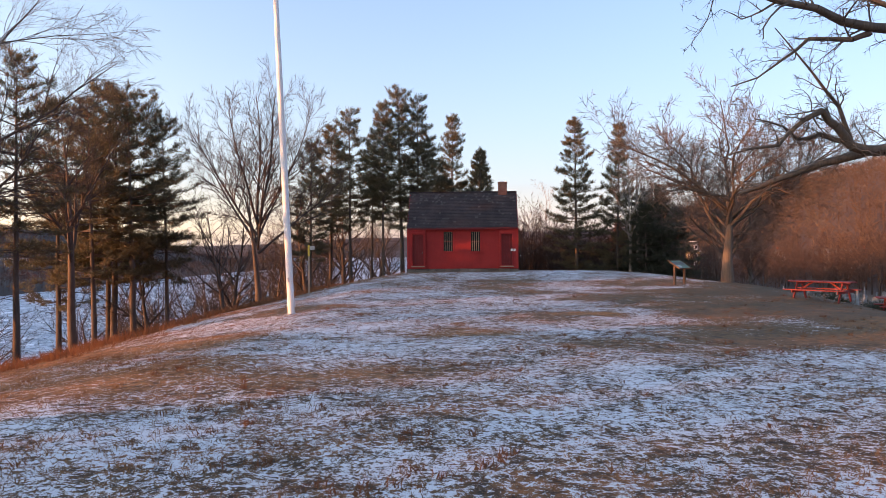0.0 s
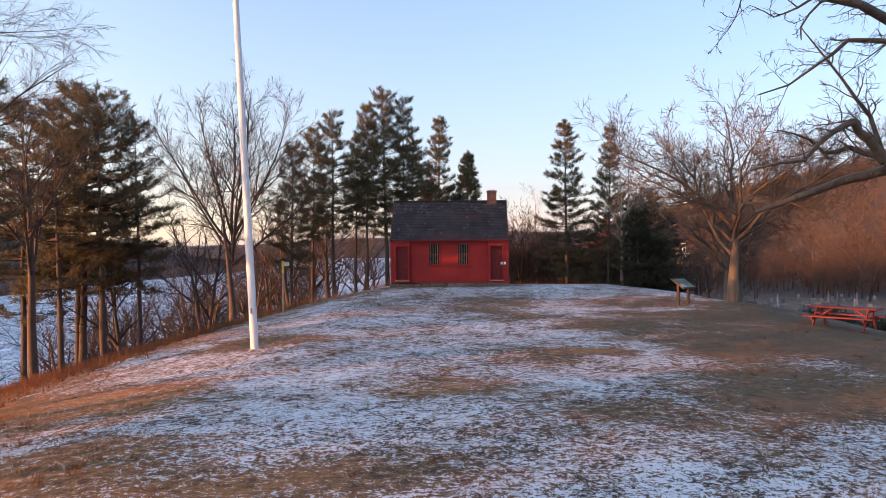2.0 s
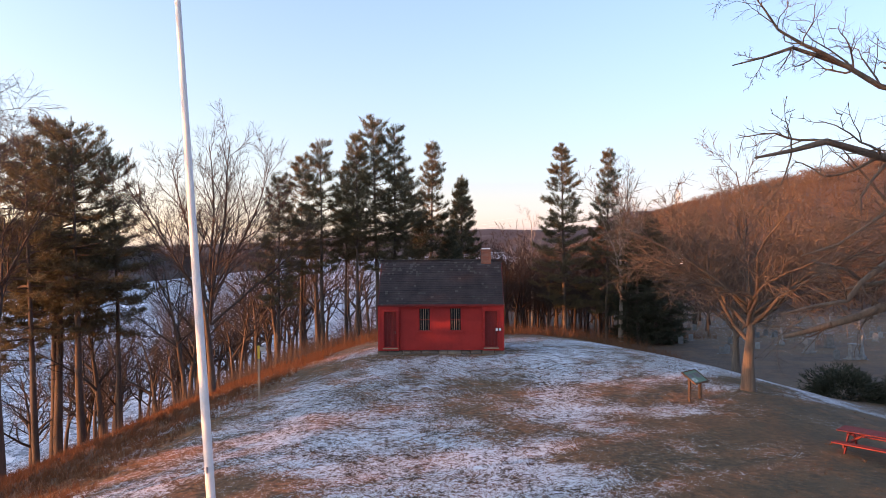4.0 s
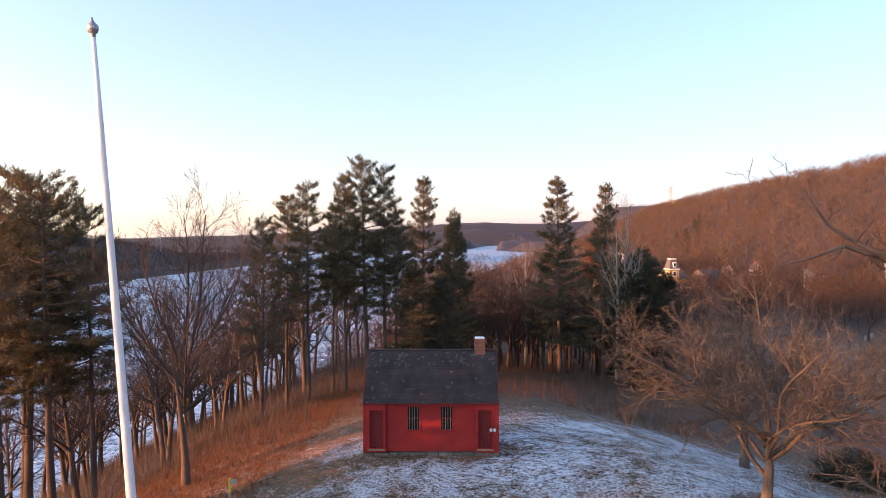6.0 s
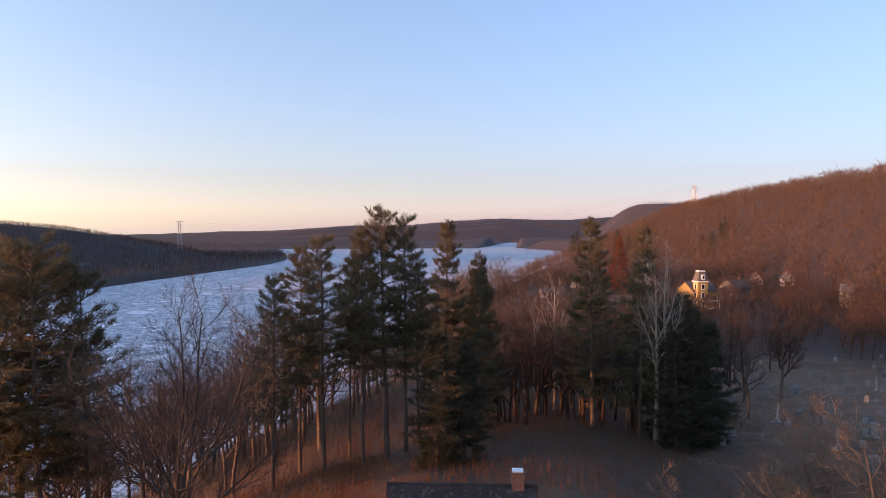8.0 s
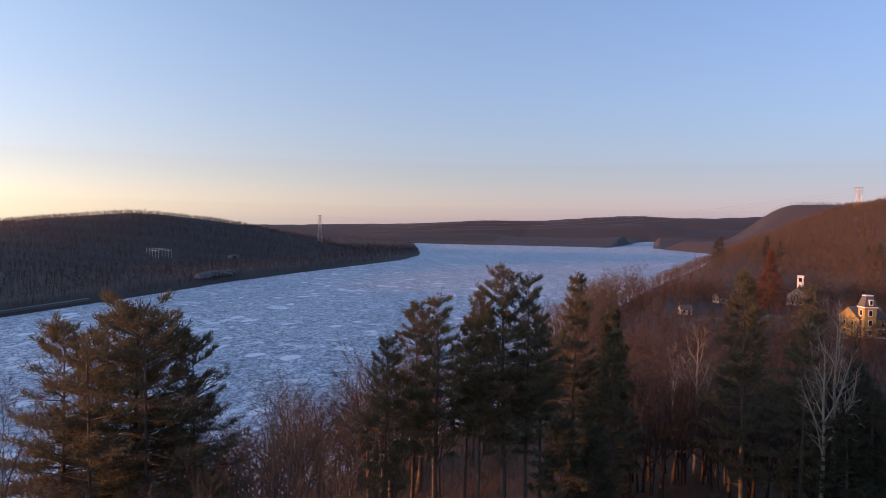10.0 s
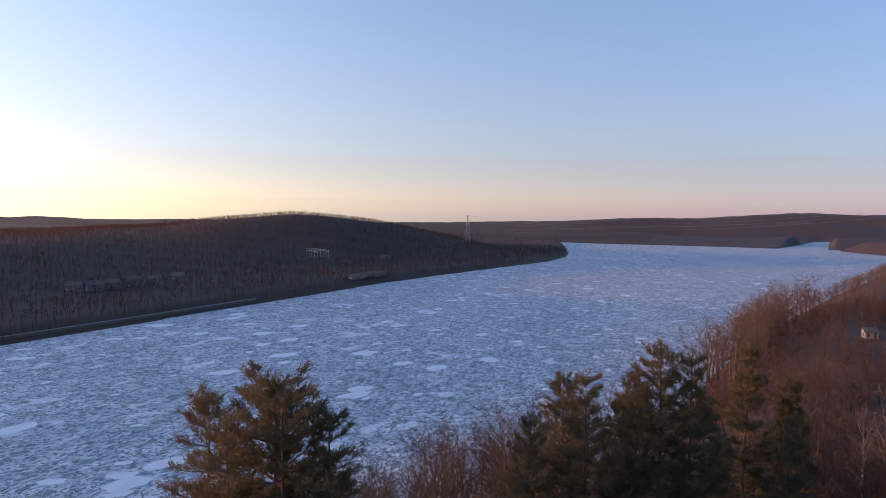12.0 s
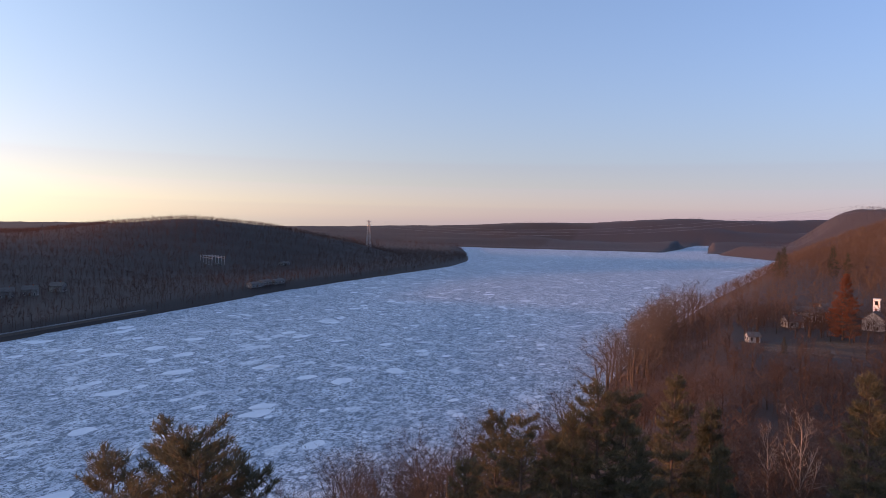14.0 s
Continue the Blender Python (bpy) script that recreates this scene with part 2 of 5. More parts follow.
GROUND = ground_material()
ICE = ice_material()
FLOE = surface("floe_snow", (0.70, 0.76, 0.84), (0.82, 0.87, 0.93), 0.3, 0.75, 2.0, 0.4)
BARK = surface("bark", (0.062, 0.046, 0.037), (0.14, 0.102, 0.078), 2.5, 0.95, 18, 1.0, stretch=0.15)
PALE_BARK = surface("pale_bark", (0.062, 0.05, 0.042), (0.16, 0.125, 0.10), 2.5, 0.95, 18, 1.0, stretch=0.12)
BIRCH_BARK = surface("birch_bark", (0.16, 0.135, 0.115), (0.30, 0.26, 0.22), 1.2, 0.85, 9, 0.4)
TWIG = surface("twig", (0.040, 0.032, 0.028), (0.078, 0.060, 0.051), 0.4, 0.9, 3, 0)
RED_TWIG = surface("red_twig", (0.038, 0.023, 0.018), (0.064, 0.037, 0.027), 0.4, 0.9, 3, 0)
OAK_TWIG = surface("oak_twig", (0.062, 0.047, 0.039), (0.125, 0.095, 0.072), 0.4, 0.9, 5, 0)
PINE_BARK = surface("pine_bark", (0.05, 0.038, 0.031), (0.12, 0.088, 0.07), 2.5, 0.95, 18, 1.0, stretch=0.2)
NEEDLE = foliage("pine_needle", (0.064, 0.064, 0.038), (0.16, 0.132, 0.072))
DARK_NEEDLE = foliage("dark_needle", (0.032, 0.037, 0.024), (0.075, 0.075, 0.045))
WOODS = foliage("hill_woods", (0.088, 0.056, 0.040), (0.170, 0.106, 0.072))
# woods upriver, with the mauve of distance haze put into their colour
HAZE_WOODS = foliage("haze_woods", (0.058, 0.046, 0.062), (0.082, 0.064, 0.084))
# far-bank copy of the hill woods, shade put into its darker tones
SHADED_WOODS = foliage("shaded_woods", (0.072, 0.038, 0.034), (0.090, 0.048, 0.042))
STRAW = foliage("straw", (0.10, 0.052, 0.024), (0.36, 0.18, 0.075))
BRUSH = foliage("brush", (0.10, 0.042, 0.020), (0.25, 0.105, 0.044))
SAPLING = foliage("sapling", (0.06, 0.046, 0.038), (0.15, 0.112, 0.088))
LARCH = foliage("larch_twig", (0.12, 0.045, 0.026), (0.25, 0.09, 0.045))
LEAF = foliage("leaf", (0.10, 0.042, 0.02), (0.24, 0.11, 0.045))
RED = surface("red_paint", (0.26, 0.010, 0.009), (0.35, 0.018, 0.015), 1.2, 0.8, 12, 0.15)
DARK_RED = surface("dark_red_and_eave_shade", (0.13, 0.007, 0.008), (0.18, 0.011, 0.011), 2, 0.8, 10, 0.1)
SHINGLE = surface("shingle", (0.020, 0.015, 0.017), (0.056, 0.042, 0.045), 1.2, 0.9, 14, 0.5)
PALE_SHINGLE = surface("worn_shingle", (0.04, 0.036, 0.038), (0.09, 0.08, 0.08), 1.5, 0.9, 14, 0.5)
STONE = surface("stone", (0.085, 0.068, 0.056), (0.19, 0.155, 0.13), 2.5, 0.9, 14, 0.6, vary=0.25)
WHITE = surface("white_paint", (0.70, 0.70, 0.70), (0.82, 0.82, 0.82), 1.0, 0.5, 9, 0.1)
PANE = surface("dark_glass", (0.012, 0.013, 0.016), (0.02, 0.022, 0.026), 1, 0.08, 4, 0.0)
PANE.node_tree.nodes["Principled BSDF"].inputs["Specular IOR Level"].default_value = 0.05
WOOD = surface("weathered_wood", (0.20, 0.15, 0.11), (0.36, 0.29, 0.22), 3, 0.85, 20, 0.3)
BROWN_WOOD = surface("brown_wood", (0.09, 0.045, 0.025), (0.16, 0.085, 0.048), 3, 0.8, 20, 0.3)
TABLE_RED = surface("table_red", (0.17, 0.018, 0.015), (0.25, 0.03, 0.024), 2.5, 0.75, 18, 0.2)
SNOW = surface("snow", (0.78, 0.79, 0.82), (0.88, 0.89, 0.91), 3, 0.8, 10, 0.3)
YELLOW = surface("yellow_paint", (0.55, 0.36, 0.03), (0.7, 0.48, 0.06), 3, 0.5, 12, 0.1)
GREEN = surface("green_panel", (0.07, 0.16, 0.10), (0.13, 0.26, 0.17), 4, 0.4, 12, 0.05)
METAL = surface("galvanised_steel", (0.28, 0.29, 0.30), (0.42, 0.42, 0.43), 2, 0.45, 9, 0.1, metal=0.6)
DARK_METAL = surface("dark_metal", (0.05, 0.05, 0.052), (0.10, 0.10, 0.10), 5, 0.5, 20, 0.2, metal=0.3)
GRANITE = surface("granite", (0.10, 0.10, 0.105), (0.25, 0.25, 0.25), 3, 0.8, 20, 0.3, vary=0.35)
SIDING = surface("siding", (0.32, 0.32, 0.31), (0.46, 0.46, 0.44), 0.6, 0.6, 5, 0.1)
GREY_SIDING = surface("grey_siding", (0.13, 0.125, 0.12), (0.22, 0.21, 0.205), 0.6, 0.7, 5, 0.1)
OCHRE = surface("ochre_siding", (0.34, 0.22, 0.06), (0.44, 0.30, 0.10), 0.6, 0.6, 5, 0.1)
ROOF = surface("roof_slate", (0.07, 0.065, 0.065), (0.14, 0.13, 0.125), 0.8, 0.85, 6, 0.3)


def brick_material():
    m, nt, p = nodes_of("brick")
    co = add(nt, "ShaderNodeTexCoord").outputs["Object"]
    sep = nt.nodes.new("ShaderNodeSeparateXYZ")
    link(nt, co, sep.inputs[0])
    comb = nt.nodes.new("ShaderNodeCombineXYZ")
    link(nt, calc(nt, "ADD", sep.outputs[0], sep.outputs[1]), comb.inputs[0])
    link(nt, sep.outputs[2], comb.inputs[1])
    b = add(nt, "ShaderNodeTexBrick", Scale=1.0)
    b.inputs["Brick Width"].default_value, b.inputs["Row Height"].default_value, b.inputs["Mortar Size"].default_value = 0.2, 0.07, 0.008
    b.inputs["Color1"].default_value, b.inputs["Color2"].default_value = (0.29, 0.085, 0.05, 1), (0.21, 0.058, 0.038, 1)
    b.inputs["Mortar"].default_value = (0.20, 0.14, 0.11, 1)
    link(nt, comb.outputs[0], b.inputs["Vector"])
    n = noise_node(nt, co, 9.0)
    link(nt, mix(nt, ramp(nt, n, 0.5, 0.75), b.outputs["Color"], (0.12, 0.06, 0.05)), p.inputs["Base Color"])
    p.inputs["Roughness"].default_value = 0.9
    bump(nt, p, b.outputs["Fac"], -0.5, 0.01)
    return m


BRICK = brick_material()


# ---- building blocks ----
def part(name, bm, material, parent=None, label=""):
    me = bpy.data.meshes.new(name)
    bm.to_mesh(me)
    bm.free()
    return mesh_part(name, me, material, parent, label)


def mesh_part(name, me, material, parent=None, label=""):
    if material is not None and not me.materials:
        me.materials.append(material)
    ob = new(name, me)
    ob.parent = parent
    if label:
        tagged(ob, label)
    return ob


def thing(name, at, label, category, turn=0.0, group="", kind=""):
    ob = new(name)
    ob.matrix_world = pose(*at, 0, 0, turn)
    return tagged(ob, label, category, group, kind)


def box(bm, x0, x1, y0, y1, z0, z1, m=None):
    """A box between two corners, added to bm."""
    vs = [bm.verts.new(Vector(c) if m is None else m @ Vector(c)) for c in
          ((x0, y0, z0), (x1, y0, z0), (x1, y1, z0), (x0, y1, z0), (x0, y0, z1), (x1, y0, z1), (x1, y1, z1), (x0, y1, z1))]
    for f in ((3, 2, 1, 0), (4, 5, 6, 7), (0, 1, 5, 4), (1, 2, 6, 5), (2, 3, 7, 6), (3, 0, 4, 7)):
        bm.faces.new([vs[i] for i in f])
    return vs


def boxes(*specs, bevel=0.0):
    bm = bmesh.new()
    for s in specs:
        box(bm, *s)
    if bevel:
        bmesh.ops.bevel(bm, geom=bm.edges[:], offset=bevel, segments=1, affect="EDGES")
    return bm


def lathe(profile, sides=16):
    """A turned body from (radius, z) pairs."""
    bm = bmesh.new()
    rings = [[bm.verts.new((r * math.cos(2 * math.pi * k / sides), r * math.sin(2 * math.pi * k / sides), z)) for k in range(sides)] for r, z in profile]
    for a, b in zip(rings, rings[1:]):
        for k in range(sides):
            bm.faces.new((a[k], a[(k + 1) % sides], b[(k + 1) % sides], b[k]))
    bm.faces.new(rings[0][::-1]), bm.faces.new(rings[-1])
    for f in bm.faces:
        f.smooth = True
    return bm


def mesh_from(name, verts, faces, smooth=False):
    """A mesh from arrays; faces is an (n, 3) or (n, 4) array."""
    me = bpy.data.meshes.new(name)
    n, k = faces.shape
    me.vertices.add(len(verts))
    me.vertices.foreach_set("co", np.ascontiguousarray(verts, dtype=np.float32).ravel())
    me.loops.add(n * k)
    me.loops.foreach_set("vertex_index", np.ascontiguousarray(faces, dtype=np.int32).ravel())
    me.polygons.add(n)
    me.polygons.foreach_set("loop_start", np.arange(0, n * k, k, dtype=np.int32))
    if smooth:
        me.polygons.foreach_set("use_smooth", np.ones(n, dtype=bool))
    me.update(calc_edges=True)
    return me


def tubes(segs, sides):
    """Tapered tubes for segments (p0, p1, r0, r1), as quads."""
    a = np.array([(*s[0], *s[1], s[2], s[3]) for s in segs], dtype=np.float64)
    p0, p1, r0, r1 = a[:, :3], a[:, 3:6], a[:, 6], a[:, 7]
    d = p1 - p0
    d /= np.maximum(np.linalg.norm(d, axis=1, keepdims=True), 1e-9)
    ref = np.where(np.abs(d[:, 2:3]) > 0.9, np.array([[1.0, 0, 0]]), np.array([[0, 0, 1.0]]))
    u = np.cross(d, ref)
    u /= np.linalg.norm(u, axis=1, keepdims=True)
    w = np.cross(d, u)
    ang = np.arange(sides) * 2 * np.pi / sides
    ring = u[:, None, :] * np.cos(ang)[None, :, None] + w[:, None, :] * np.sin(ang)[None, :, None]
    v = np.concatenate([p0[:, None] + ring * r0[:, None, None], p1[:, None] + ring * r1[:, None, None]], axis=1)
    k = np.arange(sides)
    quad = np.stack([k, (k + 1) % sides, sides + (k + 1) % sides, sides + k], axis=1)
    f = quad[None] + (np.arange(len(a)) * 2 * sides)[:, None, None]
    return v.reshape(-1, 3), f.reshape(-1, 4)


# ---- terrain ----
def interp(v, pairs):
    return np.interp(v, [p[0] for p in pairs], [p[1] for p in pairs])


def smooth(v, a, b):
    t = np.clip((v - a) / (b - a), 0, 1)
    return t * t * (3 - 2 * t)


def smin(a, b, k):
    h = np.clip(0.5 + 0.5 * (b - a) / k, 0, 1)
    return b * (1 - h) + a * h - k * h * (1 - h)


def near_bank(y):
    return interp(y, [(-600, -120), (-100, -92), (0, -72), (75, -62), (120, -48), (165, -26), (250, -22), (370, -6), (600, 40), (900, 110), (1270, 185), (1340, 195), (1600, 90), (1620, 900), (5000, 900)])


def far_bank(y):
    return interp(y, [(-900, -330), (0, -292), (222, -293), (485, -300), (580, -296), (870, -272), (1000, -285), (1087, -306), (1300, -370), (1600, -470), (1610, -5000), (5000, -5000)])


def wave(x, y, s, seed=0.0):
    return (np.sin(x / s + 1.3 + seed) * np.cos(y / (s * 1.3) + 0.7 * seed) + 0.6 * np.sin((x + y) / (s * 0.6) + 2.1 * seed) + 0.4 * np.cos((x - 1.7 * y) / (s * 0.37) + seed)) / 2.0


def terrain(x, y):
    x, y = np.asarray(x, float), np.asarray(y, float)
    lawn = interp(y, [(-400, -13), (-120, -3), (-60, -0.35), (-44, -0.14), (-40, -0.19), (-25, -0.55), (-16, -0.42), (-6, -0.26), (-1, -0.07), (3, -0.12), (6, -0.36), (12, -0.85), (20, -1.7), (32, -3.2), (60, -7.0), (100, -9.5), (150, -11), (400, -11.5), (900, -8), (5000, -5)])
    left = np.clip(-x - 4, 0, None)
    lawn = lawn - 0.12 * left - 0.02 * np.clip(left - 3, 0, None) ** 1.5 * smooth(y, -2, -14)
    r0 = interp(y, [(-60, 16), (-16, 11.7), (-9, 12.0), (5, 8), (20, 6)])
    r = np.clip(x - r0, 0, None)
    lawn = lawn - interp(y, [(-60, 4.0), (20, 3.9), (50, 0.8), (90, 0)]) * smooth(r, 0, 20)
    ridge = interp(y, [(-900, 40), (100, 50), (300, 49), (600, 48), (900, 42), (1300, 58), (1700, 72), (2300, 72), (3000, 60)])
    foot = interp(y, [(-600, 100), (300, 100), (900, 150), (1300, 205), (1700, 225), (2200, 240), (3000, 300)])
    lawn = lawn + (ridge + 10) * smooth(x, foot, foot + 150) + 3 * wave(x, y, 60) * smooth(x, foot, foot + 80)
    z = smin(lawn, -29.2 + 0.46 * (x - near_bank(y)), 3.0)
    s2 = far_bank(y) - x
    # the last term is an added, mostly unseen southern ridge that shades the river
    hill = 23 * smooth(s2, 60, 420) + 30 * np.exp(-((x + 640) / 225) ** 2 - ((y - 850) / 220) ** 2) - 22 * smooth(y, 1000, 1180) + 21 * smooth(y, 330, 100) * smooth(s2, 180, 430)
    west = -29.2 + np.clip(s2 * 0.25, 0, 5) + np.maximum(hill, 2) * smooth(s2, 20, 200) + 2 * wave(x, y, 50, 1.0) * smooth(s2, 30, 120)
    z = np.maximum(z, np.where(s2 > 0, west, -31.0))
    shore = 1600 + 18 * wave(x, y * 0, 90, 2.0)
    inlet = smooth(np.abs(x - 45 - (y - 1600) * 0.105), 62 - 0.05 * (y - 1600), 30 - 0.035 * (y - 1600)) * smooth(y, 2380, 2250)
    top = interp(x * 3200 / np.maximum(y, 1), [(-2600, -20), (-1500, -16), (-1150, -6), (-680, 26), (-186, 40), (130, 50), (560, 62), (1000, 80)])
    low = (13 + 11 * wave(x, y, 150, 1.7)) * smooth(y, 1690, 1850) * smooth(y, 2080, 1900) * smooth(inlet, 0.5, 0.0)
    mid = (0.55 * (29 + top) + 11 * wave(x, 0 * y, 210, 4.1)) * smooth(y, 2280, 2500) * smooth(y, 2780, 2560)
    back = (29 + top + 9 * wave(x, 0 * y, 260, 0.4)) * smooth(y, 2700, 3150)
    rolling = 9 * wave(x, y, 95, 2.6) * smooth(y, 1680, 1850) * smooth(inlet, 0.4, 0.0)
    north = -29.2 + 3 * smooth(y, shore, shore + 30) + np.maximum(np.maximum(low, mid), back) + np.maximum(rolling, -1.5) - 5 * inlet
    z = np.where(y > 1560, np.maximum(np.where(y > shore, north, -31.0), np.where(x > 190, -31.0 + (z + 31.0) * smooth(x, 190, 400), -31.0)), z)
    z = np.maximum(z, -31.0)
    near = smooth(np.hypot(x, y + 15), 90, 40)
    return z + near * (0.035 * wave(x, y, 1.1) + 0.06 * wave(x, y, 4.0, 3.0)) * smooth(np.hypot(x, (y - 2) * 1.4), 4.0, 7.0)


def ground_z(x, y):
    return float(terrain(x, y))


def steps(*runs):
    out = []
    for a, b, n in runs:
        out += list(np.linspace(a, b, n, endpoint=False))
    return np.array(out + [runs[-1][1]])


gx = steps((-4800, -900, 25), (-900, -320, 40), (-320, -110, 40), (-110, -42, 26), (-42, 42, 120), (42, 130, 26), (130, 700, 40), (700, 4800, 30))
gy = steps((-900, -120, 20), (-120, -52, 18), (-52, 34, 125), (34, 160, 36), (160, 700, 44), (700, 1700, 70), (1700, 4900, 45))
GX, GY = np.meshgrid(gx, gy)
gv = np.stack([GX, GY, terrain(GX, GY)], axis=2).reshape(-1, 3)
idx = np.arange(len(gx) * len(gy)).reshape(len(gy), len(gx))
gf = np.stack([idx[:-1, :-1], idx[:-1, 1:], idx[1:, 1:], idx[1:, :-1]], axis=2).reshape(-1, 4)
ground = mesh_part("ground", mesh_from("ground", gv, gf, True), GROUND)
tagged(ground, "frosted dead lawn with thin snow patches and leaf litter", "ground", kind="structure")

wv = np.array([(-5000, -1000, WATER), (1500, -1000, WATER), (1500, 3000, WATER), (-5000, 3000, WATER)], float)
river = mesh_part("water", mesh_from("water", wv, np.array([[0, 1, 2, 3]])), ICE)
tagged(river, "wide river covered with broken pack ice and snow", "river", kind="structure")


# ---- trees ----
def unit(v):
    return v / (np.linalg.norm(v) + 1e-9)


def tilt(d, angle, spin):
    """d turned away by angle, in the direction spin about it."""
    ref = np.array([0, 0, 1.0]) if abs(d[2]) < 0.9 else np.array([1.0, 0, 0])
    u = unit(np.cross(d, ref))
    w = np.cross(d, u)
    return unit(d * math.cos(angle) + (u * math.cos(spin) + w * math.sin(spin)) * math.sin(angle))


def limb(rng, segs, p, d, length, r, level, spec):
    """A crooked branch and all that grows from it. spec: per level (pieces, wiggle, rise, children, first, angle, share)."""
    n, wig, rise, kids, first, angle, share = spec[level]
    last = level == len(spec) - 1
    step = length / n
    pts, rad = [p], [r]
    for i in range(n):
        d = unit(d + rng.normal(0, wig, 3) + np.array([0, 0, rise]))
        p = p + d * step
        pts.append(p)
        rad.append(max(r * (1 - (0.8 if level else 0.94) * (i + 1) / n), 0.006))
    for i in range(n):
        flare = 1.14 if level == 0 and i == 0 else 1.0
        segs[level].append((pts[i], pts[i + 1], rad[i] * flare, rad[i + 1]))
    if last:
        return
    spin = rng.uniform(0, 6.28)
    for k in range(kids):
        f = first + (1 - first) * (k + rng.uniform(0.1, 0.9)) / kids
        j = min(int(f * n), n - 1)
        q = pts[j] + (pts[j + 1] - pts[j]) * (f * n - j)
        rr = rad[j] + (rad[j + 1] - rad[j]) * (f * n - j)
        spin += 2.4 + rng.normal(0, 0.4)
        dd = tilt(unit(pts[j + 1] - pts[j]), angle * rng.uniform(0.7, 1.25), spin)
        limb(rng, segs, q, dd, length * share * (1.15 - 0.6 * f) * rng.uniform(0.7, 1.2), rr * 0.68, level + 1, spec)


def bough(rng, segs, way, r0, r1, spec, level=1, kids=12, share=0.24):
    """A heavy limb that follows the points of way, with branches grown along it."""
    way = [np.array(p, float) for p in way]
    pts = []
    for a, b in zip(way, way[1:]):
        for f in (0.0, 0.5):
            pts.append(a + (b - a) * f + rng.normal(0, 0.04, 3))
    pts.append(way[-1])
    n = len(pts) - 1
    rad = [r0 + (r1 - r0) * i / n for i in range(n + 1)]
    total = sum(np.linalg.norm(b - a) for a, b in zip(way, way[1:]))
    for i in range(n):
        segs[level].append((pts[i], pts[i + 1], rad[i], rad[i + 1]))
    spin = rng.uniform(0, 6.28)
    for k in range(kids):
        f = 0.25 + 0.75 * (k + rng.uniform(0.1, 0.9)) / kids
        j = min(int(f * n), n - 1)
        spin += 2.4 + rng.normal(0, 0.4)
        dd = tilt(unit(pts[j + 1] - pts[j]), rng.uniform(0.6, 1.2), spin)
        limb(rng, segs, pts[j], dd, min(total, 7.0) * share * rng.uniform(0.5, 1.2), min(rad[j] * 0.5, 0.035), level + 1, spec)


def bare_meshes(seed, height, r, spec, trunk_share=0.75, starts=None, lean=(0, 0), twig=0.007, boughs=()):
    rng = np.random.default_rng(seed)
    segs = [[] for _ in spec]
    if starts is None:
        limb(rng, segs, np.zeros(3), unit(np.array([lean[0], lean[1], 1.0])), height * trunk_share, r, 0, spec)
    else:
        for p, d, ln, rr, lv in starts:
            limb(rng, segs, np.array(p, float), unit(np.array(d, float)), ln, rr, lv, spec)
    for way, r0, r1, kids in boughs:
        bough(rng, segs, way, r0, r1, spec, kids=kids)
    wood = tubes(segs[0], 9) if segs[0] else (np.zeros((0, 3)), np.zeros((0, 4), int))
    out = [mesh_from("trunk", *wood, True)] if len(wood[0]) else [None]
    parts = [tubes(s, 5 if i == 0 else 3) for i, s in enumerate(segs[1:-1]) if s]
    off, vs, fs = 0, [], []
    for v, f in parts:
        vs.append(v), fs.append(np.concatenate([f[:, [0, 1, 2]], f[:, [0, 2, 3]]]) + off)
        off += len(v)
    a = np.array([(*q[0], *q[1], q[2]) for q in segs[-1]])
    d = a[:, 3:6] - a[:, :3]
    sd = np.cross(d, rng.normal(0, 1, d.shape))
    sd *= np.maximum(a[:, 6:7], twig) / (np.linalg.norm(sd, axis=1, keepdims=True) + 1e-9)
    vs.append(np.stack([a[:, :3] - sd, a[:, :3] + sd, a[:, 3:6]], axis=1).reshape(-1, 3))
    fs.append(np.arange(3 * len(a)).reshape(-1, 3) + off)
    out.append(mesh_from("crown", np.concatenate(vs), np.concatenate(fs)))
    return out


def bare_tree(name, at, meshes, label, bark=BARK, twig=TWIG, scale=1.0, turn=0.0, group=""):
    t = thing(name, at, label, "tree", turn, group)
    t.scale = (scale,) * 3
    if meshes[0]:
        mesh_part("trunk", meshes[0], bark, t)
    mesh_part("crown", meshes[1], twig, t)
    return t


def tufts(rng, centres, dirs, blades, length, width, spread):
    """Bunches of needle blades at centres, fanning about dirs."""
    n = len(centres)
    c = np.repeat(centres, blades, axis=0)
    d = np.repeat(dirs, blades, axis=0) + rng.normal(0, spread, (n * blades, 3))
    d /= np.linalg.norm(d, axis=1, keepdims=True)
    c = c + rng.normal(0, length * 0.25, c.shape)
    side = np.cross(d, rng.normal(0, 1, d.shape))
    side /= np.linalg.norm(side, axis=1, keepdims=True) + 1e-9
    ln = length * rng.uniform(0.6, 1.3, (len(c), 1))
    v = np.stack([c - side * width / 2, c + side * width / 2, c + d * ln], axis=1).reshape(-1, 3)
    return v, np.arange(len(v)).reshape(-1, 3)


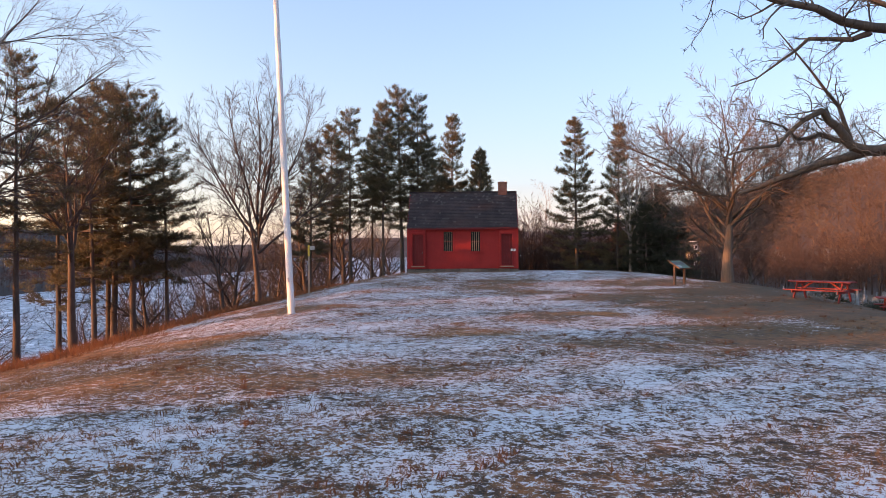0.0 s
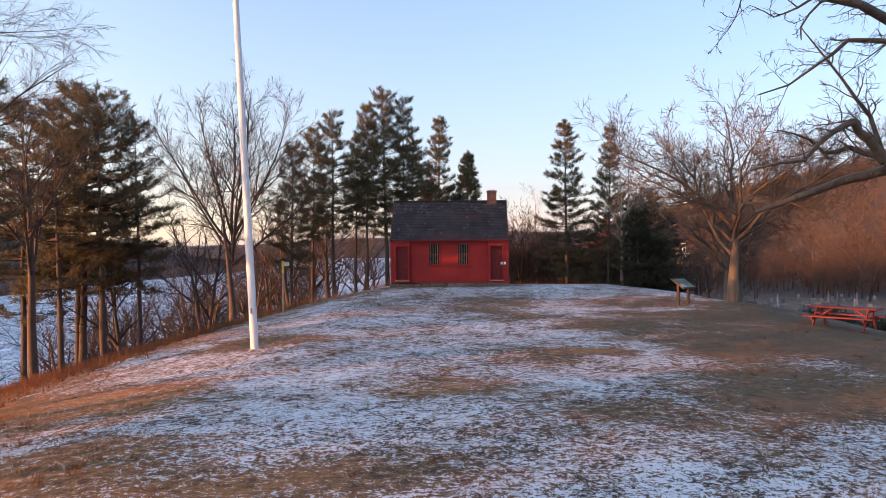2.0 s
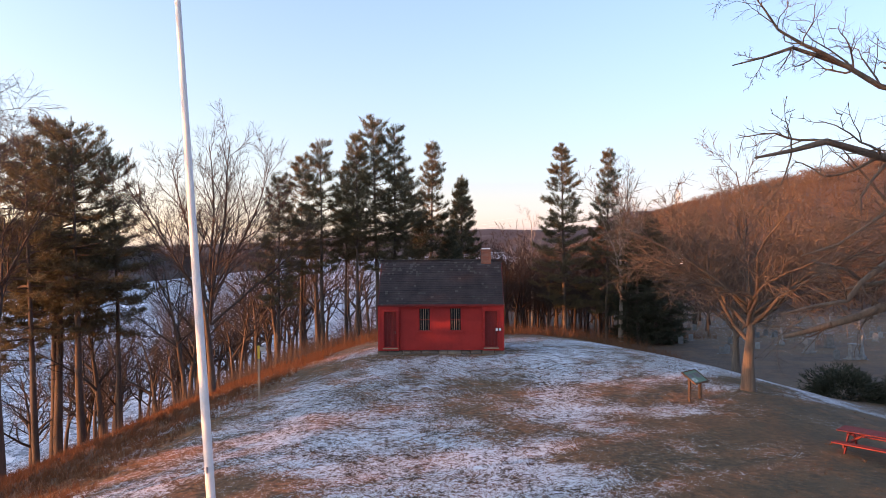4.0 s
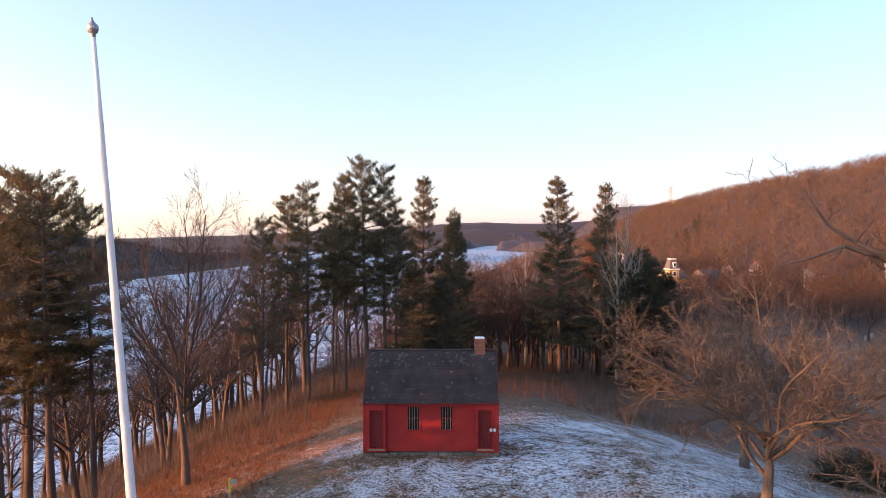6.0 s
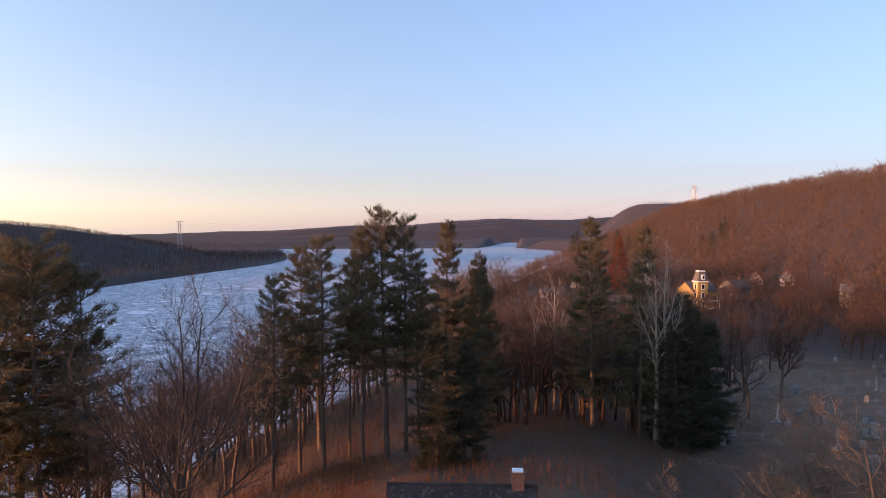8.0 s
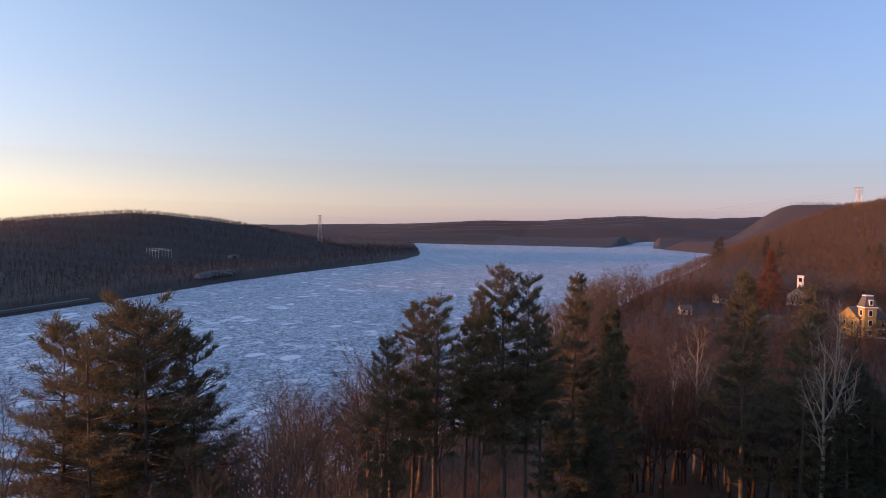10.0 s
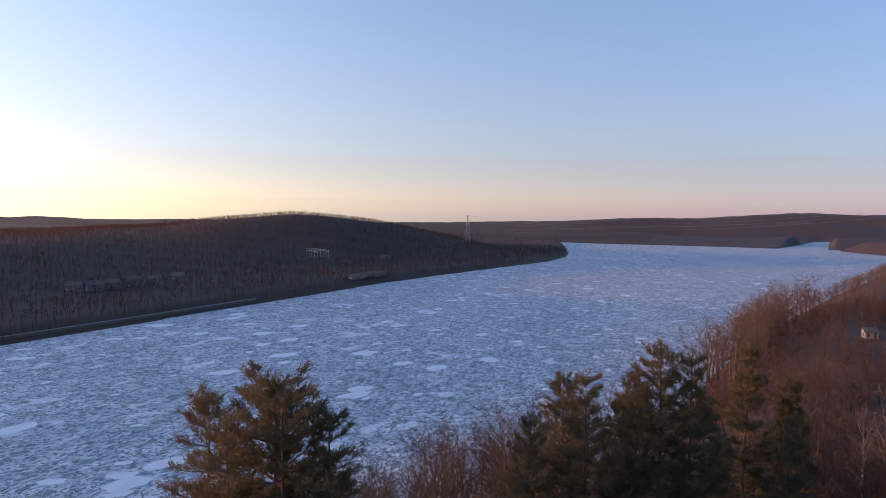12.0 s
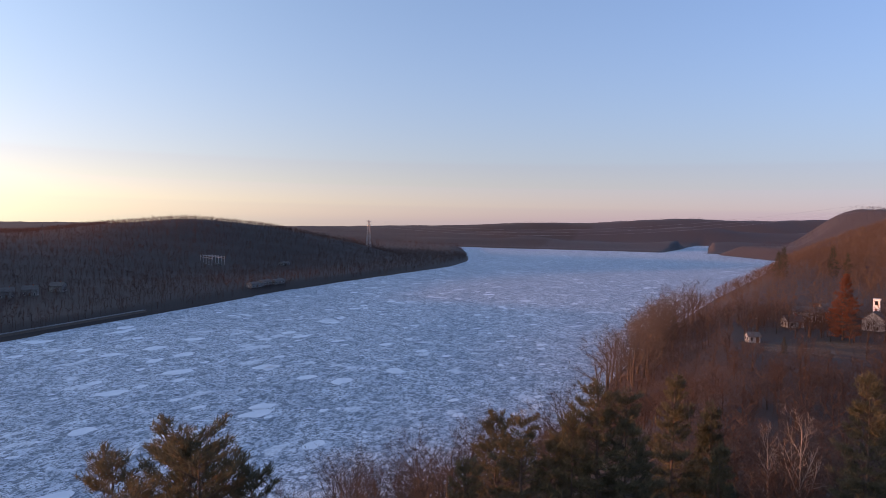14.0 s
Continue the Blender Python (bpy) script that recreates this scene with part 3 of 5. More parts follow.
def pine_meshes(seed, height, r, first=0.3, reach=3.2, droop=0.0, dense=1.0, whorl=0.75, flat_top=0.35, blade=0.34, tuft_n=9, lean=0.02, wide=0.068):
    """Trunk, limbs and needles of a pine: whorls of limbs, each with branchlets that end in tufts."""
    rng = np.random.default_rng(seed)
    segs, limbs, cen, dirs, lats = [], [], [], [], []
    top = np.zeros(3)
    n = 14
    pts = [top]
    for i in range(n):
        top = top + np.array([rng.normal(lean, 0.012) * height / n, rng.normal(0, 0.012) * height / n, height / n])
        pts.append(top)
    rad = [r * (1 - 0.93 * (i / n)) for i in range(n + 1)]
    segs = [(pts[i], pts[i + 1], rad[i], rad[i + 1]) for i in range(n)]
    z = first * height
    # dead stubs below the crown
    for k in range(10):
        f = rng.uniform(min(0.12, first), first)
        j = int(f * n)
        a = rng.uniform(0, 6.28)
        q = pts[j] + (pts[j + 1] - pts[j]) * (f * n - j)
        limbs.append((q, q + np.array([math.cos(a), math.sin(a), rng.uniform(-0.3, 0.3)]) * rng.uniform(0.5, 1.8), 0.03, 0.008))
    while z < height - 0.3:
        f = z / height
        j = min(int(f * n), n - 1)
        q = pts[j] + (pts[j + 1] - pts[j]) * (f * n - j)
        g = (f - first) / (1 - first)
        prof = min(1.0, 0.55 + 1.5 * g) * (1 - g) ** flat_top
        spin = rng.uniform(0, 6.28)
        count = int(rng.integers(5, 9))
        for k in range(count):
            if rng.uniform() < 0.14:
                continue
            a = spin + 6.283 * k / count + rng.normal(0, 0.3)
            ln = reach * prof * rng.uniform(0.4, 1.15) + 0.3
            d = unit(np.array([math.cos(a), math.sin(a), 0.02 + 0.75 * g ** 1.6 - droop + rng.normal(0, 0.07)]))
            p, m = q + np.array([0, 0, rng.uniform(-0.28, 0.28)]), 4
            line = [p]
            for i in range(m):
                d = unit(d + np.array([0, 0, (-0.02, 0.02, 0.10, 0.16)[i] - 0.3 * droop * (i < 2)]) + rng.normal(0, 0.07, 3))
                p = p + d * ln / m
                line.append(p)
            rl = 0.016 + 0.012 * ln
            for i in range(m):
                limbs.append((line[i], line[i + 1], rl * (1 - 0.22 * i), rl * (0.78 - 0.22 * i)))
            perp = unit(np.cross(d, np.array([0, 0, 1.0])))
            inner = 0.28 - 0.2 * max(g, 0.0)
            for t in range(int((3 + 4.6 * ln) * dense)):
                h = inner + (1 - inner) * rng.uniform(0, 1) ** 0.8
                i = min(int(h * m), m - 1)
                b = line[i] + (line[i + 1] - line[i]) * (h * m - i)
                dd = unit(unit(line[i + 1] - line[i]) * 0.8 + perp * rng.choice((-1.0, 1.0)) * rng.uniform(0.2, 1.0) + np.array([0, 0, rng.normal(0.12, 0.10)]))
                ll = (0.25 + 0.22 * ln) * (1.2 - 0.75 * h) * rng.uniform(0.6, 1.3)
                lats.append((b, dd * ll))
                for g2 in (0.3, 0.65, 1.0):
                    cen.append(b + dd * ll * g2)
                    dirs.append(unit(dd + np.array([0, 0, 0.45])))
        z += whorl * rng.uniform(0.7, 1.3)
    for k in range(8):
        cen.append(pts[-1] + rng.normal(0, 0.15, 3)), dirs.append(np.array([rng.normal(0, 0.3), rng.normal(0, 0.3), 1.0]))
    needles = tufts(rng, np.array(cen), np.array(dirs), tuft_n, blade, wide, 0.55)
    lv, lf = tubes(limbs, 3)
    lb, ld = np.array([q[0] for q in lats]), np.array([q[1] for q in lats])
    sd = np.cross(ld, rng.normal(0, 1, ld.shape))
    sd *= 0.013 / (np.linalg.norm(sd, axis=1, keepdims=True) + 1e-9)
    tv = np.stack([lb - sd, lb + sd, lb + ld], axis=1).reshape(-1, 3)
    sv, sf = tubes(segs, 8)
    quads = np.concatenate([sf, lf + len(sv)])
    wood = np.concatenate([quads[:, [0, 1, 2]], quads[:, [0, 2, 3]], np.arange(len(tv)).reshape(-1, 3) + len(sv) + len(lv)])
    return [mesh_from("trunk", np.concatenate([sv, lv, tv]), wood), mesh_from("crown", *needles)]


def pine_tree(name, at, meshes, label, scale=1.0, turn=0.0, needle=NEEDLE, group="", stretch=1.0):
    t = thing(name, at, label, "pine tree", turn, group)
    t.scale = (scale, scale, scale * stretch)
    mesh_part("trunk", meshes[0], PINE_BARK, t)
    mesh_part("crown", meshes[1], needle, t)
    return t


PINES = [pine_meshes(11, 20, 0.26, 0.34, 3.9, 0.02, 1.0, 0.62, 0.5, 0.34, 5, wide=0.05), pine_meshes(12, 20, 0.24, 0.40, 3.6, 0.05, 1.0, 0.66, 0.5, 0.34, 5, wide=0.05),
         pine_meshes(13, 20, 0.28, 0.30, 4.1, 0.04, 1.0, 0.66, 0.6, 0.34, 5, wide=0.05), pine_meshes(14, 20, 0.22, 0.48, 3.3, 0.07, 1.0, 0.62, 0.55, 0.34, 5, wide=0.05),
         pine_meshes(19, 20, 0.26, 0.16, 4.0, 0.06, 1.0, 0.58, 0.7, 0.34, 5, wide=0.055)]
FIRS = [pine_meshes(21, 14, 0.2, 0.05, 3.6, 0.2, 0.85, 0.40, 0.75, 0.34, 5, wide=0.06), pine_meshes(22, 14, 0.2, 0.04, 3.2, 0.16, 0.85, 0.40, 0.7, 0.34, 5, wide=0.06)]
GROVE = [pine_meshes(15, 20, 0.26, 0.42, 4.3, 0.06, 0.85, 0.75, 0.42, 0.34, 5, wide=0.048), pine_meshes(16, 20, 0.28, 0.48, 4.6, 0.08, 0.85, 0.8, 0.38, 0.34, 5, wide=0.048), pine_meshes(17, 20, 0.24, 0.38, 4.0, 0.1, 0.85, 0.78, 0.45, 0.34, 5, wide=0.048)]
SPRUCES = [pine_meshes(23, 14, 0.2, 0.05, 3.2, 0.15, 0.35, 0.6, 0.8, 0.6, 4)]
# pieces, wiggle, rise, children, first, angle, share
LITE = [(5, 0.06, 0.04, 9, 0.22, 0.9, 0.62), (3, 0.14, 0.05, 7, 0.15, 0.75, 0.5), (2, 0.16, 0.04, 5, 0.1, 0.75, 0.6), (1, 0.18, 0.04, 0, 0, 0, 0)]
SLIM = [(9, 0.05, 0.05, 12, 0.28, 0.85, 0.58), (6, 0.12, 0.06, 8, 0.2, 0.75, 0.45), (3, 0.15, 0.04, 6, 0.12, 0.75, 0.6), (1, 0.18, 0.04, 0, 0, 0, 0)]
BARES = [bare_meshes(31, 15, 0.20, SLIM, 0.62, twig=0.014), bare_meshes(32, 15, 0.17, SLIM, 0.66, twig=0.014), bare_meshes(33, 14, 0.22, SLIM, 0.62, lean=(0.1, 0.05), twig=0.014), bare_meshes(34, 16, 0.16, SLIM, 0.85, twig=0.014)]
LITES = [bare_meshes(35 + k, 15, 0.2, LITE, 0.62, twig=0.03) for k in range(4)]

rnd = random.Random(5)


def plant(meshes, x, y, h, base_h, name, label, kind="bare", sink=0.15, **kw):
    s = h / base_h
    at = (x, y, ground_z(x, y) - sink)
    if kind == "bare":
        return bare_tree(name, at, meshes, label, scale=s, turn=rnd.uniform(0, 360), **kw)
    return pine_tree(name, at, meshes, label, scale=s, turn=rnd.uniform(0, 360), **kw)


def pine_to(k, x, y, top, label, needle=NEEDLE, pool=PINES, base=20.0, width=1.0, group="pines on the knoll"):
    """A pine at x, y whose tip is at the height top."""
    z = ground_z(x, y) - 0.2
    s = (top - z) / base
    t = pine_tree("pine_tree", (x, y, z), pool[k], label, scale=s * width, stretch=1 / width, turn=rnd.uniform(0, 360), needle=needle, group=group)
    return t


PINE_LABEL = "tall white pine with bare lower trunk, winter dusk"
for k, x, y, top, w in ((0, -7.6, 32.7, 19.4, 0.95), (1, -6.0, 34, 18.6, 0.85), (3, -9.6, 31.5, 17.2, 0.8), (4, -2.8, 43, 18.2, 0.9), (1, -13.3, 31.8, 16.8, 0.95), (3, -16.3, 35, 15.6, 0.9), (0, -17.5, 30, 13.5, 0.85),
                        (1, -5.0, 37, 15.0, 0.8), (3, -11.5, 35, 14.5, 0.8), (4, 13.8, 48.8, 18.5, 1.0), (4, 18.6, 47, 17.6, 0.85), (4, 0.8, 40, 13.5, 0.9)):
    pine_to(k, x, y, top - 0.4, PINE_LABEL, width=w)
# the grove on the river side; last three unseen, kept for shade
for k, x, y, top, w in ((1, -30.5, 17.5, 15.4, 0.95), (2, -37.5, 17.0, 14.6, 0.95), (0, -32.5, 14.5, 14.4, 0.9), (2, -29.0, 21.0, 13.6, 0.9), (1, -36.0, 22.5, 14.2, 0.95),
                        (0, -24, -8, 12.0, 0.9), (1, -32, -4, 13.0, 0.9), (2, -27, -14, 12.0, 0.9)):
    pine_to(k, x, y, top, PINE_LABEL, pool=GROVE, width=w, group="pines on the river slope")
# unseen pines added off to the left to shade the lawn and house
for k, x, y, top in ((0, -30, -17, 13), (1, -33, -22, 12), (0, -28, -11, 11), (2, -33, -14, 12), (1, -32, -50, 13), (0, -28, -55, 12), (2, -34, -60, 13), (0, -30, -66, 13), (1, -38, -54, 14), (2, -26, -62, 11), (1, -45, -28, 10)):
    pine_to(k, x, y, top, PINE_LABEL, pool=PINES, group="pines on the river slope")
# more unseen pines added to break up the low sun across the lawn
for k, x, y, top in ((1, -33, -45, 16), (2, -28.5, -44, 15), (1, -40, -46, 15), (1, -29, -38, 15.5), (1, -38, -39, 16), (1, -31, -29, 9.0)):
    pine_to(k, x, y, top, PINE_LABEL, pool=GROVE, group="pines on the river slope")
FULL = pine_meshes(18, 20, 0.27, 0.40, 4.6, 0.03, 1.1, 0.6, 0.4, 0.34, 5, wide=0.055)
for x, y, top, w in ((-34.0, 20.0, 15.9, 1.05),):
    pine_to(0, x, y, top, PINE_LABEL, pool=[FULL], width=w, group="pines on the river slope")
DARK_LABEL = "dense dark evergreen with foliage to the ground"
for k, x, y, top, w in ((0, -2.6, 27, 8.6, 1.15), (1, -0.4, 29, 7.4, 1.1), (1, 0.7, 49, 13.9, 0.8), (0, 21.5, 43, 6.8, 1.1), (1, 23.8, 44, 8.4, 1.1), (0, 26.2, 47, 6.6, 1.1), (1, 24, 50, 9.3, 1.1), (0, 22.0, 48, 8.6, 1.1)):
    pine_to(k, x, y, top, DARK_LABEL, DARK_NEEDLE, FIRS, 14.0, w, "dark evergreens")

# the single bare tree on the river edge of the lawn
VASE = [(10, 0.025, 0.03, 15, 0.3, 0.72, 0.52), (7, 0.06, 0.04, 10, 0.2, 0.62, 0.45), (5, 0.10, 0.06, 8, 0.15, 0.6, 0.52), (3, 0.13, 0.05, 8, 0.1, 0.6, 0.7), (1, 0.15, 0.05, 0, 0, 0, 0)]
THIN = VASE[:2] + [(5, 0.10, 0.06, 7, 0.15, 0.6, 0.55), (3, 0.13, 0.05, 6, 0.1, 0.6, 0.75), (1, 0.15, 0.05, 0, 0, 0, 0)]
EGG = [(5, 0.03, 0.0, 0, 0.3, 0.7, 0.5), (9, 0.05, 0.05, 12, 0.22, 0.55, 0.40), (5, 0.10, 0.05, 9, 0.15, 0.6, 0.5), (3, 0.13, 0.05, 8, 0.1, 0.6, 0.7), (1, 0.15, 0.05, 0, 0, 0, 0)]
vase = [((0, 0, 0), (0.01, 0, 1), 9.0, 0.27, 0), ((0, 0, 5.5), (0.03, 0.02, 1), 10.8, 0.14, 1), ((0, 0, 6.2), (-0.12, 0.16, 1), 10.2, 0.12, 1)]
for k, (up, ln, z) in enumerate(((0.75, 8.2, 4.6), (1.0, 9.2, 5.2), (0.85, 8.6, 4.9), (1.3, 9.6, 5.6), (1.1, 9.0, 5.9), (1.6, 9.4, 6.4), (0.8, 7.6, 5.3), (1.3, 8.8, 6.6))):
    a = 0.4 + 2.4 * k
    vase.append(((0, 0, z), (math.cos(a), math.sin(a), up), ln, 0.10, 1))
TALL = [(10, 0.025, 0.03, 12, 0.46, 0.6, 0.42)] + THIN[1:]
big = bare_meshes(47, 16.6, 0.27, EGG, 1, vase, twig=0.011)
bare_tree("bare_tree", (-14.7, 4.5, ground_z(-14.7, 4.5) - 0.2), big, "tall bare deciduous tree with an upswept vase-shaped crown")
bare_tree("bare_tree", (-27.5, 3.0, ground_z(-27.5, 3) - 0.2), bare_meshes(43, 23, 0.38, TALL, 0.86, twig=0.008), "very tall bare tree with fine upswept twigs")
ARCH = [(9, 0.03, 0.03, 14, 0.3, 0.95, 0.62), (8, 0.08, 0.03, 10, 0.2, 0.6, 0.5), (6, 0.10, 0.0, 8, 0.15, 0.5, 0.55), (4, 0.12, -0.03, 7, 0.1, 0.5, 0.7), (1, 0.15, -0.04, 0, 0, 0, 0)]
bare_tree("bare_tree", (-22.0, -17.0, ground_z(-22.0, -17.0) - 0.2), bare_meshes(46, 23, 0.24, ARCH, 0.8, lean=(0.06, 0.02), twig=0.006), "tall bare tree with arching fine twigs on the river slope")
# two spreading trees on the open side of the lawn
OAK = [(4, 0.05, 0.0, 5, 0.75, 0.6, 1.9), (8, 0.15, 0.02, 11, 0.2, 0.85, 0.5), (6, 0.19, 0.04, 10, 0.15, 0.8, 0.52), (4, 0.18, 0.04, 8, 0.1, 0.75, 0.65), (1, 0.22, 0.0, 0, 0, 0, 0)]
fork = [((0, 0, -0.1), (0.02, 0, 1), 5.6, 0.31, 0)]
for a, up, ln, rr in ((0.3, 1.3, 6.6, 0.105), (1.3, 2.6, 7.4, 0.115), (2.5, 1.2, 6.8, 0.10), (3.3, 1.8, 7.2, 0.105), (4.3, 1.5, 6.4, 0.10), (5.3, 1.7, 7.2, 0.10), (3.0, 0.6, 6.0, 0.08), (0.1, 0.55, 6.3, 0.09), (2.0, 0.8, 6.3, 0.09), (5.9, 0.9, 6.3, 0.09), (4.8, 0.7, 6.0, 0.08)):
    fork.append(((0.03 * math.cos(a), 0.03 * math.sin(a), rnd.uniform(2.3, 4.2)), (math.cos(a), math.sin(a), up), ln, rr, 1))
OAK0 = [(4, 0.05, 0.0, 0, 0.75, 0.6, 1.9)] + OAK[1:]
bare_tree("oak_tree", (13.6, -8.4, ground_z(13.6, -8.4) - 0.15), bare_meshes(51, 3, 0.32, OAK0, 1, fork, twig=0.013), "spreading bare oak with forked limbs beside the sign", PALE_BARK, OAK_TWIG)
bare_tree("oak_tree", (17.8, 4.0, ground_z(17.8, 4) - 0.15), bare_meshes(52, 3, 0.3, OAK0, 1, fork, twig=0.013), "spreading bare oak on the edge of the lawn", PALE_BARK, OAK_TWIG, 0.95, 130)
# the old tree whose limbs reach over the lawn
OLD = [(6, 0.05, 0.0, 0, 0.5, 0.7, 0.5), (10, 0.2, 0.02, 7, 0.3, 0.8, 0.42), (7, 0.24, 0.03, 6, 0.2, 0.85, 0.5), (4, 0.25, 0.02, 7, 0.1, 0.85, 0.55), (1, 0.25, -0.02, 0, 0, 0, 0)]
old = [((0, 0, 0), (-0.02, 0, 1), 12.0, 0.46, 0)]
for p, d, ln, rr in (((0, 0, 8), (0.9, 0.2, 0.5), 7, 0.16), ((0, 0, 8.4), (0.2, -0.8, 0.8), 7, 0.16), ((-0.2, 0, 9.5), (-0.2, 0.2, 1), 7, 0.16), ((-0.2, 0, 8.2), (-0.3, 0.9, 0.5), 7, 0.14), ((-0.2, 0, 9.4), (-0.8, 0.5, 0.9), 7, 0.13)):
    old.append((p, d, ln, rr, 1))
OLD_AT = (19.2, -20.5, ground_z(19.2, -20.5) - 0.2)
boughs = []
for way, r0, r1, kids in (
        (((19.2, -20.5, 4.2), (16.5, -20.3, 4.5), (14.3, -20.0, 4.3), (12.8, -19.6, 3.85), (11.5, -19.3, 3.4), (10.5, -18.7, 3.0)), 0.24, 0.07, 7),
        (((19.2, -20.5, 5.2), (16.0, -20.6, 4.7), (14.2, -20.8, 4.2), (13.3, -20.9, 4.3), (12.6, -21.2, 5.0), (12.0, -21.6, 5.35), (11.3, -21.9, 5.1), (10.6, -21.8, 4.3), (9.0, -22.0, 4.0)), 0.24, 0.03, 14),
        (((13.2, -20.9, 4.4), (12.3, -20.8, 4.75), (11.6, -20.9, 4.6), (11.0, -21.1, 5.0), (10.0, -21.4, 5.2)), 0.10, 0.02, 8),
        (((13.4, -20.8, 4.3), (12.8, -21.0, 5.6), (11.8, -21.4, 6.7), (10.4, -22.0, 7.9)), 0.09, 0.015, 10),
        (((19.2, -20.6, 7.2), (16.0, -22.5, 7.5), (13.4, -24.2, 7.0), (11.6, -25.2, 6.9), (9.6, -26.2, 7.05), (7.6, -26.8, 7.4), (6.3, -27.0, 7.15)), 0.25, 0.02, 16),
        (((11.6, -25.2, 6.85), (11.0, -25.3, 6.55), (9.9, -25.2, 6.65), (9.3, -25.1, 6.05), (8.0, -25.0, 5.45)), 0.09, 0.015, 9),
        (((8.9, -26.5, 7.15), (8.3, -26.7, 6.8), (8.15, -26.8, 6.2)), 0.035, 0.012, 3),
        (((19.2, -20.5, 7.8), (15.5, -20.3, 8.8), (12.3, -20.4, 9.8), (10.6, -20.5, 10.6), (9.6, -20.5, 11.2), (8.8, -20.5, 12.3)), 0.12, 0.012, 14),
        (((11.5, -20.4, 10.2), (10.0, -20.4, 10.8), (8.4, -20.5, 10.3)), 0.08, 0.015, 6)):
    boughs.append(([(p[0] - OLD_AT[0], p[1] - OLD_AT[1], p[2] + 0.42 - OLD_AT[2]) for p in way], r0, r1, kids))
bare_tree("old_tree", OLD_AT, bare_meshes(61, 8, 0.48, OLD, 1, old, twig=0.006, boughs=boughs), "old gnarled bare tree with heavy crooked limbs", BARK, BARK)
BIRCH = bare_meshes(34, 16, 0.22, [(9, 0.04, 0.05, 11, 0.4, 0.55, 0.32)] + SLIM[1:], 0.85, twig=0.012)
# pale slender trunks behind the house
for x, y, top in ((21.0, 46.0, 18.4), (19.8, 44.5, 16.0), (11.1, 63.5, 12.9), (9.2, 72, 8)):
    z = ground_z(x, y)
    bare_tree("birch_tree", (x, y, z - 0.1), BIRCH, "slender pale-barked bare tree", BIRCH_BARK, BIRCH_BARK, (top - z) / 16.5, rnd.uniform(0, 360))

# bare woods on the river slope and behind the house
def scatter(pool, base, n, xr, yr, hr, keep, name, label, group, **kw):
    made = 0
    while made < n:
        x, y = rnd.uniform(*xr), rnd.uniform(*yr)
        if keep(x, y):
            plant(pool[made % len(pool)], x, y, rnd.uniform(*hr), base, name, label, group=group, **kw)
            made += 1


BARE_LABEL = "bare deciduous tree with fine brown twigs"
scatter(BARES[:3], 15, 84, (-60, -15), (-14, 84), (17, 27), lambda x, y: x > near_bank(y) + 3 and (y > 46 or (y > 8 and rnd.random() < 0.16)) and not (x > -20 and y < 34), "bare_tree", BARE_LABEL, "bare woods on the river slope")
scatter(BARES[:3], 15, 52, (-5, 40), (48, 90), (12, 19), lambda x, y: not (x > 26 and y < 60), "bare_tree", BARE_LABEL, "bare woods behind the house", twig=RED_TWIG)


def thicket(n, xr, yr, hr, keep, label, material=RED_TWIG):
    """Many bare trees of a few shapes joined into one mesh."""
    shapes = []
    for pair in LITES:
        vs, fs, off = [], [], 0
        for me in pair:
            v = np.empty(len(me.vertices) * 3, dtype=np.float32)
            me.vertices.foreach_get("co", v)
            f = np.array([p.vertices[:] for p in me.polygons])
            if f.shape[1] == 4:
                f = np.concatenate([f[:, [0, 1, 2]], f[:, [0, 2, 3]]])
            vs.append(v.reshape(-1, 3)), fs.append(f + off)
            off += len(me.vertices)
        shapes.append((np.concatenate(vs), np.concatenate(fs)))
    vs, fs, off, made = [], [], 0, 0
    while made < n:
        x, y = rnd.uniform(*xr), rnd.uniform(*yr)
        if not keep(x, y):
            continue
        v, f = shapes[made % len(shapes)]
        a, k = rnd.uniform(0, 6.28), rnd.uniform(*hr) / 15
        c, sn = math.cos(a) * k, math.sin(a) * k
        vs.append(np.stack([v[:, 0] * c - v[:, 1] * sn + x, v[:, 0] * sn + v[:, 1] * c + y, v[:, 2] * k + ground_z(x, y) - 0.2], axis=1))
        fs.append(f + off)
        off += len(v)
        made += 1
    return tagged(mesh_part("thicket", mesh_from("thicket", np.concatenate(vs), np.concatenate(fs)), material), label, "woods", kind="stuff")


thicket(26, (3, 20), (50, 66), (12, 19), lambda x, y: True, "dense bare saplings and trees behind the schoolhouse")
thicket(44, (0, 46), (66, 100), (13, 18), lambda x, y: not (x > 30 and y < 75), "dense bare woods behind the schoolhouse")
thicket(120, (-45, 66), (96, 190), (9, 14), lambda x, y: x > near_bank(y) + 3, "bare reddish-brown woods on the lower ground")
thicket(60, (-30, 60), (190, 430), (25, 34), lambda x, y: near_bank(y) + 1 < x < near_bank(y) + 17, "row of bare trees along the river bank", OAK_TWIG)
thicket(150, (25, 135), (60, 340), (11, 18), lambda x, y: (x > 75 or y > 120) and not (20 < x < 58 and 205 < y < 262), "bare trees between the village houses")

thicket(120, (-25, 66), (120, 335), (9, 15), lambda x, y: x > near_bank(y) + 2 and not (20 < x < 64 and 226 < y < 275), "reddish bare trees covering the slope above the river")
thicket(34, (92, 128), (196, 256), (9, 15), lambda x, y: True, "bare trees hiding the hillside houses")
thicket(55, (84, 128), (105, 182), (13, 20), lambda x, y: True, "bare trees in front of the hillside houses")

# ---- schoolhouse ----
house = thing("schoolhouse", (0, 0, 0), "small red clapboard schoolhouse with dark shingled roof", "house")
W, DEPTH, EAVE, RIDGE, BACK = 3.5, 4.0, 2.80, 5.1, 0.2


